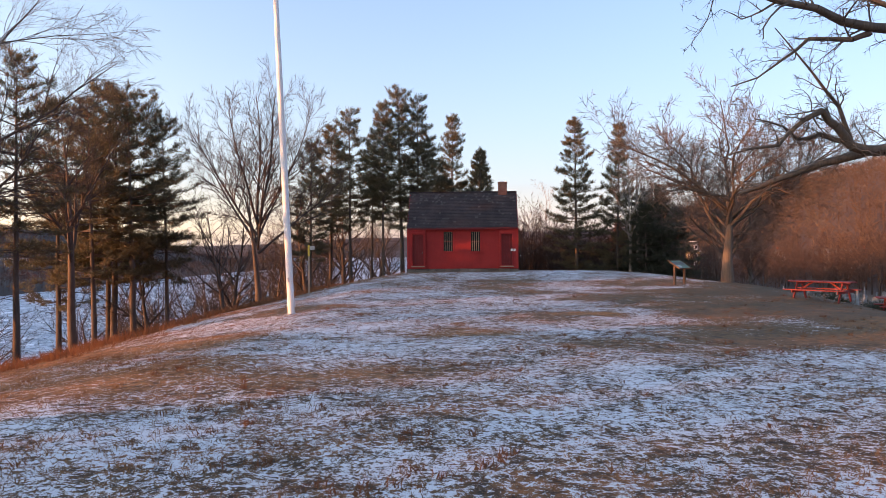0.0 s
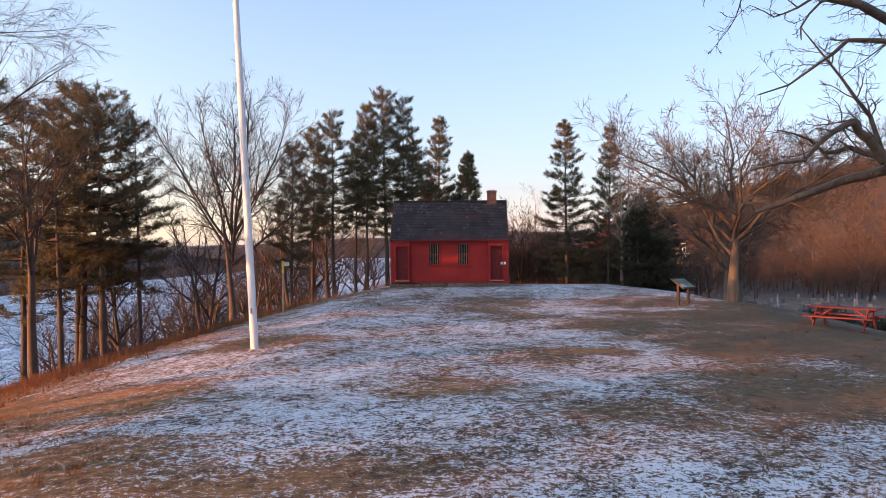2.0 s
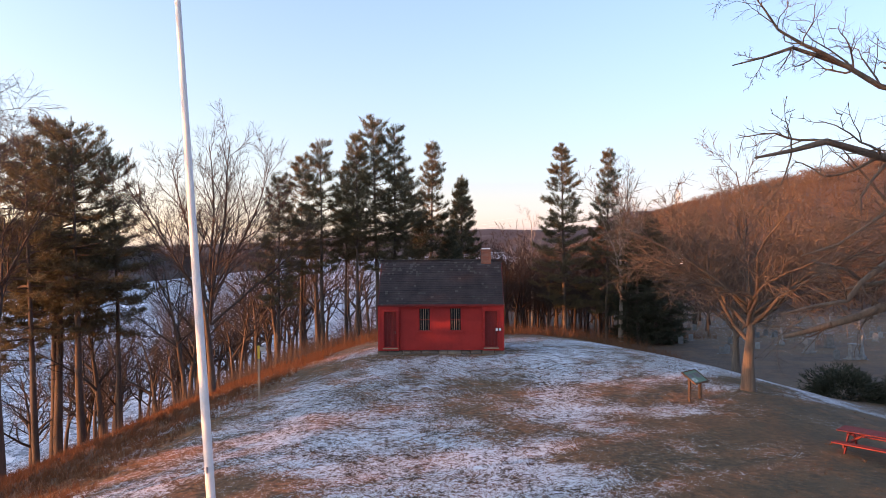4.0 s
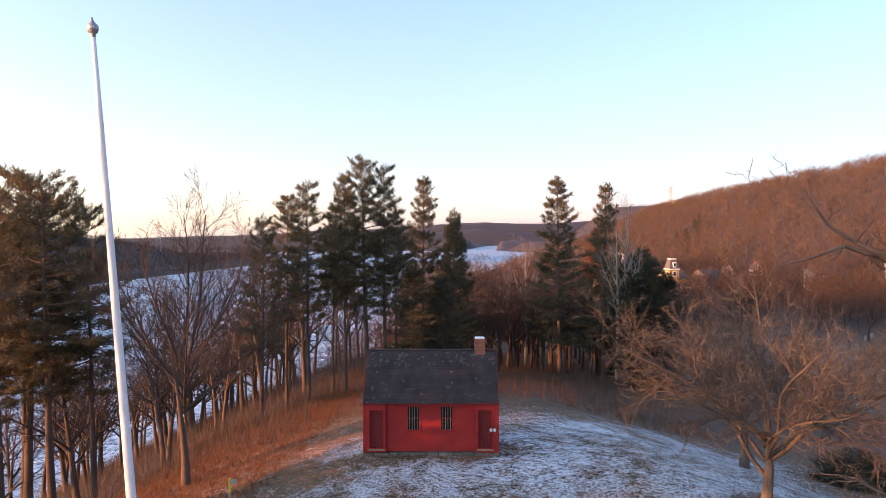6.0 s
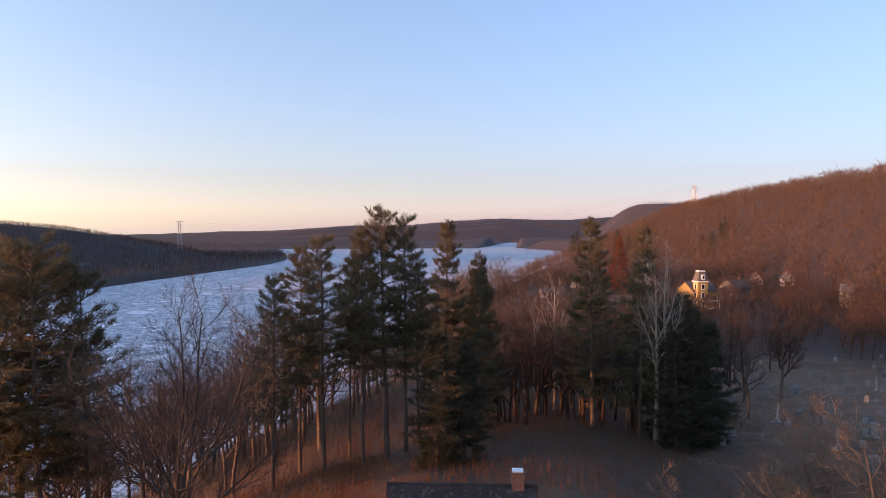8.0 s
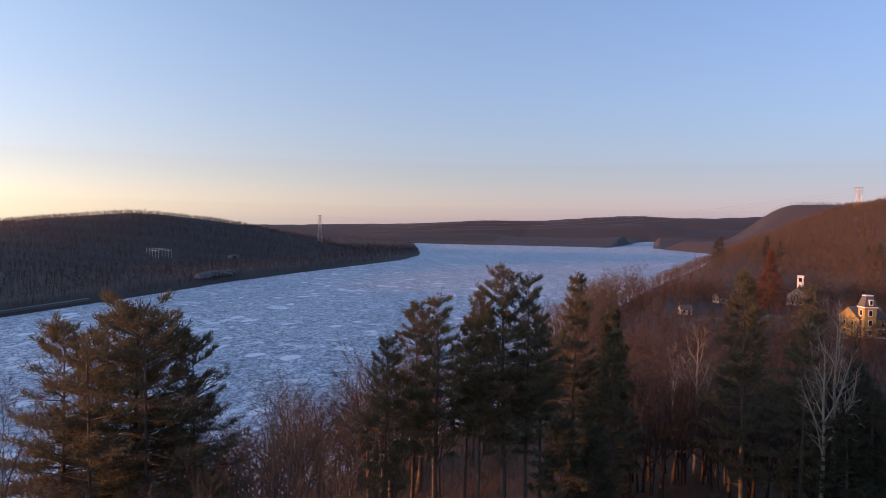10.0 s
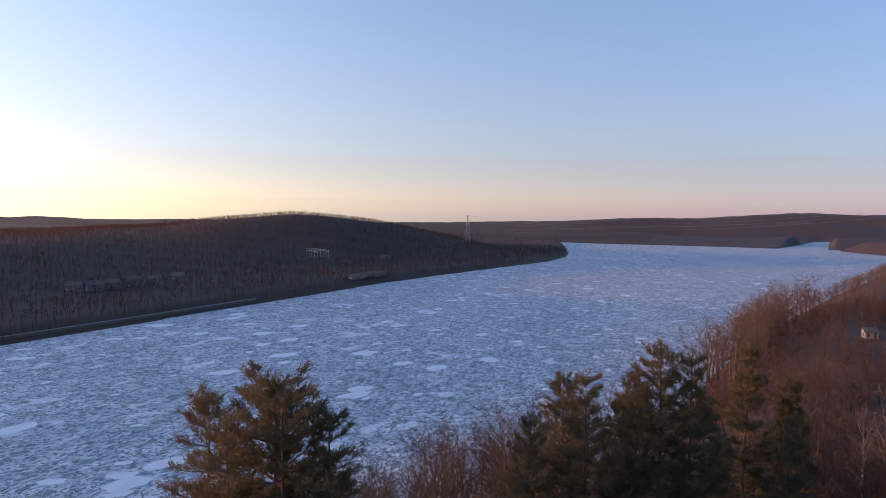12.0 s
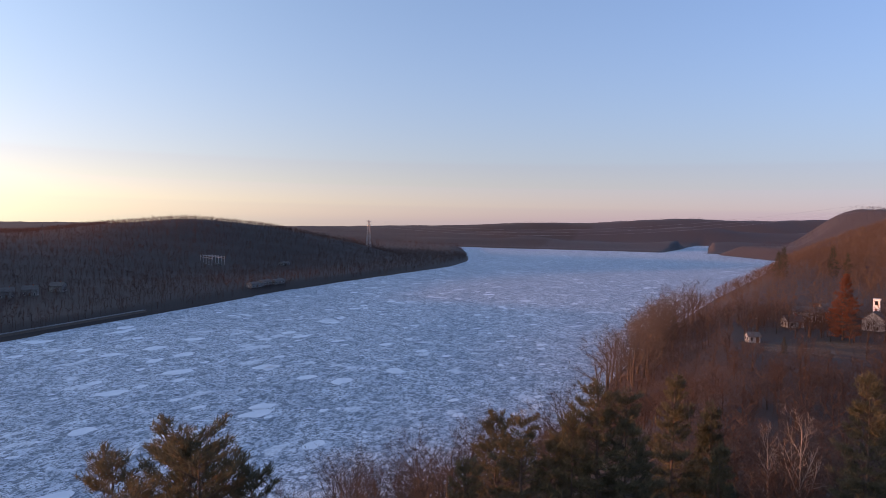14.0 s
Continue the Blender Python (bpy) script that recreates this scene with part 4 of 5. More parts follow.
def clapboards(bm, x0, x1, z0, z1, y, holes=(), lap=0.105, clip=None, m=None):
    """Lapped boards facing -y between x0 and x1, left out in holes (x0, x1, z0, z1); clip(z) narrows them."""
    z = z0
    while z < z1 - 1e-3:
        t = min(z + lap, z1)
        a, b = (x0, x1) if clip is None else clip(0.5 * (z + t))
        spans = [(a, b)]
        for h in holes:
            if h[2] < 0.5 * (z + t) < h[3]:
                spans = [q for p in spans for q in ((p[0], min(p[1], h[0])), (max(p[0], h[1]), p[1])) if q[1] - q[0] > 0.01]
        for p in spans:
            c = [(p[0], y - 0.022, z), (p[1], y - 0.022, z), (p[1], y - 0.006, t), (p[0], y - 0.006, t), (p[0], y + 0.06, z), (p[1], y + 0.06, z), (p[1], y + 0.06, t), (p[0], y + 0.06, t)]
            vs = [bm.verts.new(Vector(q) if m is None else m @ Vector(q)) for q in c]
            for f in ((0, 1, 2, 3), (5, 4, 7, 6), (1, 0, 4, 5), (3, 2, 6, 7), (0, 3, 7, 4), (2, 1, 5, 6)):
                bm.faces.new([vs[i] for i in f])
        z = t


WINDOWS = [(-1.24, -0.60), (0.50, 1.14)]
holes = [(a, b, 1.18, 2.50) for a, b in WINDOWS]
bm = bmesh.new()
clapboards(bm, -2.36, 2.36, 0.12, EAVE, BACK, holes)
part("front_wall", bm, RED, house)
DOORS = [(-3.20, -2.48), (2.46, 3.18)]
for side, (a, b) in zip((-1, 1), DOORS):
    x0, x1 = (-W, -2.36) if side < 0 else (2.36, W)
    bm = bmesh.new()
    clapboards(bm, x0, x1, 0.12, EAVE, 0.0, [(a, b, 0.3, 2.32)])
    inner = x1 if side < 0 else x0
    turn = Matrix.Translation((inner, 0, 0)) @ Matrix.Rotation(radians(90 if side < 0 else -90), 4, "Z")
    if side < 0:
        clapboards(bm, 0.0, BACK, 0.12, EAVE, -0.0, m=turn)
    else:
        clapboards(bm, -BACK, 0.0, 0.12, EAVE, -0.0, m=turn)
    box(bm, a - 0.001, a + 0.02, 0.06, 0.22, 0.3, 2.32), box(bm, b - 0.02, b + 0.001, 0.06, 0.22, 0.3, 2.32)
    part("porch_wall", bm, RED, house)
    bm = bmesh.new()
    n = 4
    for k in range(n):
        box(bm, a + 0.02 + (b - a - 0.04) * k / n, a + 0.02 + (b - a - 0.04) * (k + 1) / n - 0.006, 0.15, 0.20, 0.32, 2.3)
    door = part("door", bm, DARK_RED, house, "dark red plank door")
    part("handle", boxes((b - 0.12, b - 0.09, 0.12, 0.15, 1.05, 1.2)), DARK_METAL, door)
    part("door_frame", boxes((a - 0.07, a, -0.045, 0.03, 0.3, 2.39), (b, b + 0.07, -0.045, 0.03, 0.3, 2.39), (a, b, -0.045, 0.03, 2.32, 2.39)), RED, house)
    part("doorstep", boxes((a - 0.06, b + 0.06, -0.12, 0.14, 0.23, 0.29), bevel=0.01), WOOD, house, "pale worn wooden doorstep")
# gable walls, back wall
for side in (-1, 1):
    bm = bmesh.new()
    m = Matrix.Translation((side * W, DEPTH / 2, 0)) @ Matrix.Rotation(radians(90 * side), 4, "Z")
    half = DEPTH / 2
    clapboards(bm, -half, half, 0.12, RIDGE - 0.12, -0.03, m=m, clip=lambda z: (-half, half) if z < EAVE else (-half * (RIDGE - z) / (RIDGE - EAVE), half * (RIDGE - z) / (RIDGE - EAVE)))
    part("gable_wall", bm, RED, house)
bm = bmesh.new()
clapboards(bm, -W, W, 0.12, EAVE, 0, m=Matrix.Translation((0, DEPTH, 0)) @ Matrix.Rotation(radians(180), 4, "Z"))
part("back_wall", bm, RED, house)
part("corner_board", boxes((-W - 0.035, -W + 0.08, -0.04, -0.024, 0.12, EAVE)), RED, house)
part("corner_board", boxes((W - 0.08, W + 0.035, -0.04, -0.024, 0.12, EAVE)), RED, house)
for a, b in WINDOWS:
    win = part("window", boxes((a - 0.06, a + 0.03, BACK - 0.05, BACK + 0.05, 1.18, 2.56), (b - 0.03, b + 0.06, BACK - 0.05, BACK + 0.05, 1.18, 2.56), (a + 0.03, b - 0.03, BACK - 0.05, BACK + 0.05, 2.47, 2.56), (a + 0.03, b - 0.03, BACK - 0.05, BACK + 0.05, 1.18, 1.24)), RED, house)
    part("pane", boxes((a + 0.03, b - 0.03, BACK + 0.03, BACK + 0.04, 1.24, 2.47)), PANE, win, "dark window glass")
    part("sill", boxes((a - 0.09, b + 0.09, BACK - 0.10, BACK - 0.05, 1.12, 1.18)), RED, win)
    for k in range(4):
        x = a + 0.03 + (b - a - 0.06) * (k + 0.7) / 4.4
        part("window_bar", boxes((x - 0.011, x + 0.011, BACK - 0.03, BACK + 0.0, 1.24, 2.47)), WOOD, win, "pale upright window bar")
    part("rail", boxes((a + 0.03, b - 0.03, BACK + 0.004, BACK + 0.026, 1.82, 1.87)), DARK_RED, win)
# roof
pitch = math.atan2(RIDGE - EAVE, DEPTH / 2)
slope = math.hypot(RIDGE - EAVE, DEPTH / 2) + 0.22
for side in (-1, 1):
    m = Matrix.Translation((0, DEPTH / 2, RIDGE + 0.06)) @ Matrix.Rotation(radians(0 if side < 0 else 180), 4, "Z") @ Matrix.Rotation(pitch, 4, "X")
    bm = bmesh.new()
    box(bm, -W - 0.03, W + 0.03, -slope, 0, -0.10, -0.03, m)
    roof = part("roof", bm, SHINGLE, house)
    rng = random.Random(7 + side)
    for name, material, share in (("shingles", SHINGLE, 0), ("worn_shingles", PALE_SHINGLE, 1)):
        rng = random.Random(7 + side)
        bm = bmesh.new()
        row, y = 0, -slope
        while y < -0.05:
            x = -W - 0.04
            while x < W + 0.03:
                w = rng.uniform(0.10, 0.2)
                up = y / -slope
                worn = rng.random() < (0.03 + 0.16 * (up < 0.36))
                tilt_z = rng.uniform(0.0, 0.012)
                if worn == bool(share):
                    vs = [bm.verts.new(m @ Vector(c)) for c in ((x, y, -0.012 + tilt_z), (min(x + w - 0.006, W + 0.04), y, -0.012 + tilt_z), (min(x + w - 0.006, W + 0.04), min(y + 0.17, 0), -0.028), (x, min(y + 0.17, 0), -0.028),
                                                                (x, y, -0.03), (min(x + w - 0.006, W + 0.04), y, -0.03))]
                    bm.faces.new(vs[:4]), bm.faces.new((vs[1], vs[0], vs[4], vs[5]))
                x += w
            y += 0.13
            row += 1
        tagged(part(name, bm, material, roof), kind="stuff")
part("ridge_cap", boxes((-W - 0.04, W + 0.04, DEPTH / 2 - 0.09, DEPTH / 2 + 0.09, RIDGE + 0.02, RIDGE + 0.075), bevel=0.02), SHINGLE, house)
# the eave's shadow line is put into the fascia as a darker red
part("fascia", boxes((-W - 0.02, W + 0.02, -0.13, -0.10, EAVE - 0.19, EAVE - 0.07)), DARK_RED, house)
part("soffit", boxes((-W, W, -0.10, BACK + 0.04, EAVE - 0.16, EAVE - 0.13)), RED, house)
for side in (-1, 1):
    for d in (-1, 1):
        bm = bmesh.new()
        m = Matrix.Translation((0, DEPTH / 2, RIDGE + 0.0)) @ Matrix.Rotation(radians(0 if d < 0 else 180), 4, "Z") @ Matrix.Rotation(pitch, 4, "X")
        xs = sorted((side * d * -(W + 0.012), side * d * -(W + 0.038)))
        box(bm, xs[0], xs[1], -slope, 0, -0.17, 0.0, m)
        part("rake_board", bm, RED, house)
chimney = part("chimney", boxes((2.33, 2.90, 1.80, 2.36, 4.5, 5.66), (2.30, 2.93, 1.77, 2.39, 5.66, 5.76)), BRICK, house, "square red brick chimney with snow on its cap")
part("snow_cap", boxes((2.36, 2.87, 1.83, 2.33, 5.76, 5.82), bevel=0.015), SNOW, chimney)
part("plaque", boxes((3.06, 3.36, -0.045, -0.03, 1.22, 1.37)), WHITE, house, "small white plaque")
part("plaque_text", boxes((3.09, 3.33, -0.047, -0.045, 1.317, 1.325), (3.09, 3.30, -0.047, -0.045, 1.265, 1.273)), DARK_METAL, house)
rs = random.Random(3)
x = -W - 0.05
while x < W:
    w = rs.uniform(0.45, 1.05)
    bm = boxes((x, min(x + w - 0.03, W + 0.05), -0.06 + rs.uniform(-0.03, 0.03), 0.3, -0.35, 0.115 + rs.uniform(-0.05, 0.0)), bevel=0.035)
    part("foundation_stone", bm, STONE, house)
    x += w
for side in (-1, 1):
    y = 0.3
    while y < DEPTH - 0.2:
        w = rs.uniform(0.5, 1.0)
        part("foundation_stone", boxes((side * W - 0.12, side * W + 0.05, y, min(y + w - 0.03, DEPTH), -0.6, 0.11), bevel=0.03), STONE, house)
        y += w
part("foundation_stone", boxes((-W, W, DEPTH - 0.25, DEPTH, -0.7, 0.11), bevel=0.03), STONE, house)

# ---- things on the lawn ----
flagpole = thing("flagpole", (-5.09, -21.36, ground_z(-5.09, -21.36) - 0.05), "tall white tapered flagpole with a grey acorn finial", "flagpole")
bm = lathe([(0.115, -0.2), (0.115, 0.0), (0.11, 3), (0.095, 7), (0.075, 11), (0.055, 14.3), (0.04, 15.9)], 16)
pole = part("pole", bm, WHITE, flagpole)
part("finial", lathe([(0.02, 15.88), (0.05, 15.92), (0.04, 15.95), (0.08, 15.99), (0.105, 16.05), (0.10, 16.11), (0.06, 16.16), (0.03, 16.20), (0.008, 16.27)], 14), METAL, flagpole, "grey acorn-shaped finial")
part("cleat", boxes((-0.02, 0.02, -0.17, -0.12, 1.15, 1.3)), METAL, flagpole)
part("collar", lathe([(0.17, -0.1), (0.17, 0.05), (0.15, 0.08), (0.13, 0.09)], 16), METAL, flagpole)
flagpole.rotation_euler = Euler((radians(6.6), radians(-0.5), 0))

post = thing("marker_post", (-7.8, -8.3, ground_z(-7.8, -8.3) - 0.1), "slim pale post with yellow top and small plate", "post", 8)
part("post", boxes((-0.045, 0.045, -0.045, 0.045, 0, 2.2), bevel=0.008), WOOD, post)
part("cap_sleeve", boxes((-0.052, 0.052, -0.052, 0.052, 2.05, 2.62), bevel=0.008), YELLOW, post, "yellow sleeve")
part("plate", boxes((0.06, 0.3, -0.02, 0.0, 2.38, 2.58), bevel=0.004), METAL, post)
part("bracket", boxes((0.05, 0.08, -0.03, 0.03, 2.42, 2.54)), METAL, post)

sign = thing("information_sign", (10.7, -10.3, ground_z(10.7, -10.3) - 0.05), "low slanted green information panel on two brown posts", "sign", 42)
m = pose(0, 0, 0.98, 32, 0, 0)
bm = bmesh.new()
box(bm, -0.48, 0.48, -0.34, 0.34, 0, 0.03, m)
panel = part("panel", bm, GREEN, sign)
bm = bmesh.new()
for b in ((-0.51, -0.47, -0.37, 0.37, -0.01, 0.05), (0.47, 0.51, -0.37, 0.37, -0.01, 0.05), (-0.47, 0.47, -0.37, -0.33, -0.01, 0.05), (-0.47, 0.47, 0.33, 0.37, -0.01, 0.05)):
    box(bm, *b, m)
part("frame", bm, BROWN_WOOD, sign)
for k, b in enumerate(((-0.4, -0.05, -0.02, 0.2), (0.05, 0.4, -0.1, 0.2))):
    bm = bmesh.new()
    box(bm, b[0], b[1], b[2], b[3], 0.032, 0.036, m)
    part("picture", bm, GRANITE, panel, "pale printed picture")
for k in range(5):
    bm = bmesh.new()
    box(bm, -0.4, -0.08 - 0.04 * (k % 2), -0.08 - 0.045 * k, -0.06 - 0.045 * k, 0.032, 0.036, m)
    part("text_line", bm, WHITE, panel)
for x in (-0.4, 0.4):
    part("post", boxes((x - 0.05, x + 0.05, -0.05, 0.05, 0, 0.95), bevel=0.008), BROWN_WOOD, sign)


def picnic_table(at, turn, label):
    t = thing("picnic_table", at, label, "picnic table", turn, "red picnic tables")
    for k in range(5):
        y = -0.36 + 0.15 * k
        part("table_board", boxes((-1.1, 1.1, y, y + 0.14, 0.72, 0.76), bevel=0.006), TABLE_RED, t)
    for s in (-1, 1):
        for k in range(2):
            y = s * 0.66 + (k - 1) * 0.15
            part("bench_board", boxes((-1.1, 1.1, y, y + 0.14, 0.42, 0.46), bevel=0.006), TABLE_RED, t)
    for x in (-0.8, 0.8):
        for s in (-1, 1):
            bm = bmesh.new()
            box(bm, -0.02, 0.02, -0.05, 0.05, 0, 0.86, pose(x, s * 0.62, 0.0, s * 31, 0, 0))
            part("leg", bm, TABLE_RED, t)
        part("bench_beam", boxes((x + 0.02, x + 0.06, -0.82, 0.82, 0.33, 0.42)), TABLE_RED, t)
        part("top_beam", boxes((x + 0.02, x + 0.06, -0.36, 0.38, 0.63, 0.72)), TABLE_RED, t)
        bm = bmesh.new()
        box(bm, -0.03, 0.03, -0.04, 0.04, 0, 0.62, pose(x, 0, 0.38, 0, (-1 if x > 0 else 1) * 55, 0))
        part("brace", bm, TABLE_RED, t)
    return t


picnic_table((14.1, -17.1, ground_z(14.1, -17.1) - 0.03), -46, "weathered red wooden picnic table on bare grass")
picnic_table((17.3, -17.2, ground_z(17.3, -17.2) - 0.03), -20, "red wooden picnic table at the lawn's edge")

def shrub_mesh(seed, n, blades, length):
    rng = np.random.default_rng(seed)
    d = rng.normal(0, 1, (n, 3))
    d[:, 2] = np.abs(d[:, 2])
    d /= np.linalg.norm(d, axis=1, keepdims=True)
    rr = rng.uniform(0.55, 1.0, (n, 1)) * (1 + 0.18 * np.sin(d[:, :1] * 5 + d[:, 1:2] * 4 + seed))
    return mesh_from("foliage", *tufts(rng, d * rr, d, blades, length, 0.03, 0.5))


SHRUB = shrub_mesh(3, 900, 6, 0.16)
for x, y, rx, ry, rz in ((26.0, 7.5, 2.6, 2.2, 2.1), (29.0, 5.0, 2.2, 2.0, 1.8)):
    t = thing("yew_shrub", (x, y, ground_z(x, y) - 0.1), "broad dark rounded evergreen shrub below the lawn", "shrub", rnd.uniform(0, 90), "dark shrubs")
    t.scale = (rx, ry, rz)
    mesh_part("foliage", SHRUB, DARK_NEEDLE, t)

# ---- graveyard below the lawn ----
def slab_mesh(kind):
    if kind == 0:
        return boxes((-0.28, 0.28, -0.06, 0.06, 0, 0.8), bevel=0.03)
    if kind == 1:
        bm = bmesh.new()
        pts = [(-0.3, 0)] + [(-0.3 * math.cos(a), 0.75 + 0.3 * math.sin(a)) for a in np.linspace(0, math.pi, 9)] + [(0.3, 0)]
        f = [bm.verts.new((x, -0.06, z)) for x, z in pts]
        b = [bm.verts.new((x, 0.06, z)) for x, z in pts]
        bm.faces.new(f), bm.faces.new(b[::-1])
        for k in range(len(pts)):
            j = (k + 1) % len(pts)
            bm.faces.new((f[j], f[k], b[k], b[j]))
        return bm
    if kind == 2:
        return lathe([(0.42, 0), (0.42, 0.35), (0.3, 0.4), (0.3, 0.5), (0.22, 0.55), (0.12, 2.3), (0.0, 2.6)], 4)
    return boxes((-0.5, 0.5, -0.4, 0.4, 0, 0.3), (-0.4, 0.4, -0.3, 0.3, 0.3, 1.5), (-0.48, 0.48, -0.38, 0.38, 1.5, 1.65), bevel=0.02)


stones = []
for k, label in enumerate(("plain upright grey granite headstone", "round-topped weathered grey headstone", "tall granite obelisk monument", "square pale granite monument with a cap")):
    h = thing("headstone" if k < 2 else "monument", (40, 45, ground_z(40, 45)), label, "gravestone", rnd.uniform(-20, 20), "gravestones")
    part("stone", slab_mesh(k), GRANITE, h)
    part("base", boxes((-0.4, 0.4, -0.16, 0.16, -0.2, 0.06) if k < 2 else (-0.6, 0.6, -0.6, 0.6, -0.3, 0.05)), GRANITE, h)
    stones.append(h)
for k, (x, y, kind) in enumerate(((38.2, 43.5, 2), (45, 49, 3), (57, 66, 3), (51, 47, 3), (63, 72, 2), (34, 40, 0))):
    if k < 4:
        stones[(2, 3, 0, 1)[k]].matrix_basis = pose(x, y, ground_z(x, y) - 0.05, 0, 0, rnd.uniform(-25, 25))
    else:
        copy_thing(stones[kind], pose(x, y, ground_z(x, y) - 0.05, 0, 0, rnd.uniform(-25, 25)))
for k in range(130):
    x, y = rnd.uniform(27, 92), rnd.uniform(30, 115)
    y = round(y / 4.5) * 4.5 + rnd.uniform(-0.5, 0.5)
    kind = rnd.choices((0, 1, 2, 3), (9, 9, 2, 2))[0]
    copy_thing(stones[kind], pose(x, y, ground_z(x, y) - 0.05, rnd.uniform(-3, 3), rnd.uniform(-4, 4), rnd.uniform(-15, 15)))
bare_tree("bare_tree", (45.7, 74.5, ground_z(45.7, 74.5) - 0.2), bare_meshes(44, 15, 0.3, THIN, 0.7, twig=0.02), "broad bare tree among the gravestones", PALE_BARK, RED_TWIG)

# ---- village ----
def house_at(x, y, w, d, h, rh, wall, label, turn, chim=True, roof_mat=ROOF, group="village houses"):
    t = thing("village_house", (x, y, ground_z(x, y) - 0.3), label, "house", turn, group)
    bm = boxes((-w / 2, w / 2, -d / 2, d / 2, 0, h))
    a = [bm.verts.new(c) for c in ((-w / 2, -d / 2, h), (-w / 2, d / 2, h), (-w / 2, 0, h + rh), (w / 2, -d / 2, h), (w / 2, d / 2, h), (w / 2, 0, h + rh))]
    bm.faces.new((a[1], a[0], a[2])), bm.faces.new((a[3], a[4], a[5]))
    part("wall", bm, wall, t)
    ang, sl = math.atan2(rh, d / 2), math.hypot(rh, d / 2) + 0.45
    for s in (0, 180):
        bm = bmesh.new()
        box(bm, -w / 2 - 0.35, w / 2 + 0.35, -sl, 0, 0, 0.14, pose(0, 0, h + rh + 0.03, math.degrees(ang), 0, 0) if s == 0 else pose(0, 0, 0, 0, 0, 180) @ pose(0, 0, h + rh + 0.03, math.degrees(ang), 0, 0))
        part("roof", bm, roof_mat, t)
    floors, n = max(1, int(h / 2.7)), max(2, int(w / 2.4))
    for fl in range(floors):
        for k in range(n):
            xx = -w / 2 + w * (k + 0.5) / n
            for s in (-1, 1):
                if fl == 0 and k == n // 2 and s < 0:
                    part("door", boxes((xx - 0.5, xx + 0.5, -d / 2 - 0.04, -d / 2 + 0.02, 0.3, 2.4)), BROWN_WOOD, t)
                else:
                    win = part("window", boxes((xx - 0.5, xx + 0.5, s * d / 2 - 0.05, s * d / 2 + 0.05, 0.95 + 2.7 * fl, 2.35 + 2.7 * fl)), WHITE, t)
                    part("pane", boxes((xx - 0.4, xx + 0.4, s * d / 2 - 0.07, s * d / 2 + 0.07, 1.05 + 2.7 * fl, 2.25 + 2.7 * fl)), PANE, win)
        for s in (-1, 1):
            for yy in (-d / 5, d / 5):
                win = part("window", boxes((s * w / 2 - 0.05, s * w / 2 + 0.05, yy - 0.5, yy + 0.5, 0.95 + 2.7 * fl, 2.35 + 2.7 * fl)), WHITE, t)
                part("pane", boxes((s * w / 2 - 0.07, s * w / 2 + 0.07, yy - 0.4, yy + 0.4, 1.05 + 2.7 * fl, 2.25 + 2.7 * fl)), PANE, win)
    if chim:
        part("chimney", boxes((w * 0.2 - 0.35, w * 0.2 + 0.35, -0.35, 0.35, h + rh * 0.5, h + rh + 0.9)), BRICK, t)
    return t


house_at(28.6, 256, 4.2, 3.6, 2.6, 1.3, SIDING, "small white shed with a gabled roof", 15, False)
house_at(49.8, 306, 7, 6, 3.0, 2.2, SIDING, "small white cottage among trees", 20)
house_at(60, 330, 12, 7, 4.6, 2.2, SIDING, "long white two-storey house", -8)
house_at(70, 334, 9, 7, 5.6, 2.8, GREY_SIDING, "grey two-storey house by the road", 12)
hall = house_at(82, 312, 12, 8, 5.0, 3.0, SIDING, "white hall with a square cupola", 70)
cup = part("cupola", boxes((4.0, 6.6, -1.3, 1.3, 7.5, 12.6), (3.8, 6.8, -1.5, 1.5, 12.6, 12.9), bevel=0.05), WHITE, hall)
part("louvre", boxes((4.7, 5.9, -1.34, 1.34, 10.2, 12.0)), PANE, cup)
part("louvre", boxes((3.96, 6.64, -0.6, 0.6, 10.2, 12.0)), PANE, cup)
vic = house_at(79, 221, 9, 11, 6.4, 3.0, OCHRE, "tall ochre Victorian house with a mansard tower", 12)
tower = part("tower", boxes((-3.8, -0.2, -7.4, -3.8, 0, 9.8)), OCHRE, vic)
part("cornice", boxes((-4.1, 0.1, -7.7, -3.5, 9.8, 10.15)), WHITE, tower)
bm = bmesh.new()
lo = [bm.verts.new((-2 + sx * 2.0, -5.6 + sy * 2.0, 10.15)) for sx, sy in ((-1, -1), (1, -1), (1, 1), (-1, 1))]
hi = [bm.verts.new((-2 + sx * 1.1, -5.6 + sy * 1.1, 13.4)) for sx, sy in ((-1, -1), (1, -1), (1, 1), (-1, 1))]
for k in range(4):
    bm.faces.new((lo[k], lo[(k + 1) % 4], hi[(k + 1) % 4], hi[k]))
bm.faces.new(hi), bm.faces.new(lo[::-1])
mans = part("mansard_roof", bm, ROOF, tower)
part("cresting", boxes((-3.2, -0.8, -6.8, -4.4, 13.4, 13.7)), WHITE, mans)
part("dormer", boxes((-2.6, -1.4, -7.6, -6.2, 10.6, 12.4)), WHITE, mans)
part("dormer_pane", boxes((-2.35, -1.65, -7.64, -7.5, 10.9, 12.1)), PANE, mans)
for z in (1.2, 4.2, 7.2):
    win = part("window", boxes((-2.7, -1.3, -7.46, -7.36, z, z + 2.0)), WHITE, tower)
    part("pane", boxes((-2.45, -1.55, -7.5, -7.4, z + 0.2, z + 1.8)), PANE, win)
    win = part("window", boxes((-3.86, -3.76, -6.3, -4.9, z, z + 2.0)), WHITE, tower)
    part("pane", boxes((-3.9, -3.8, -6.05, -5.15, z + 0.2, z + 1.8)), PANE, win)
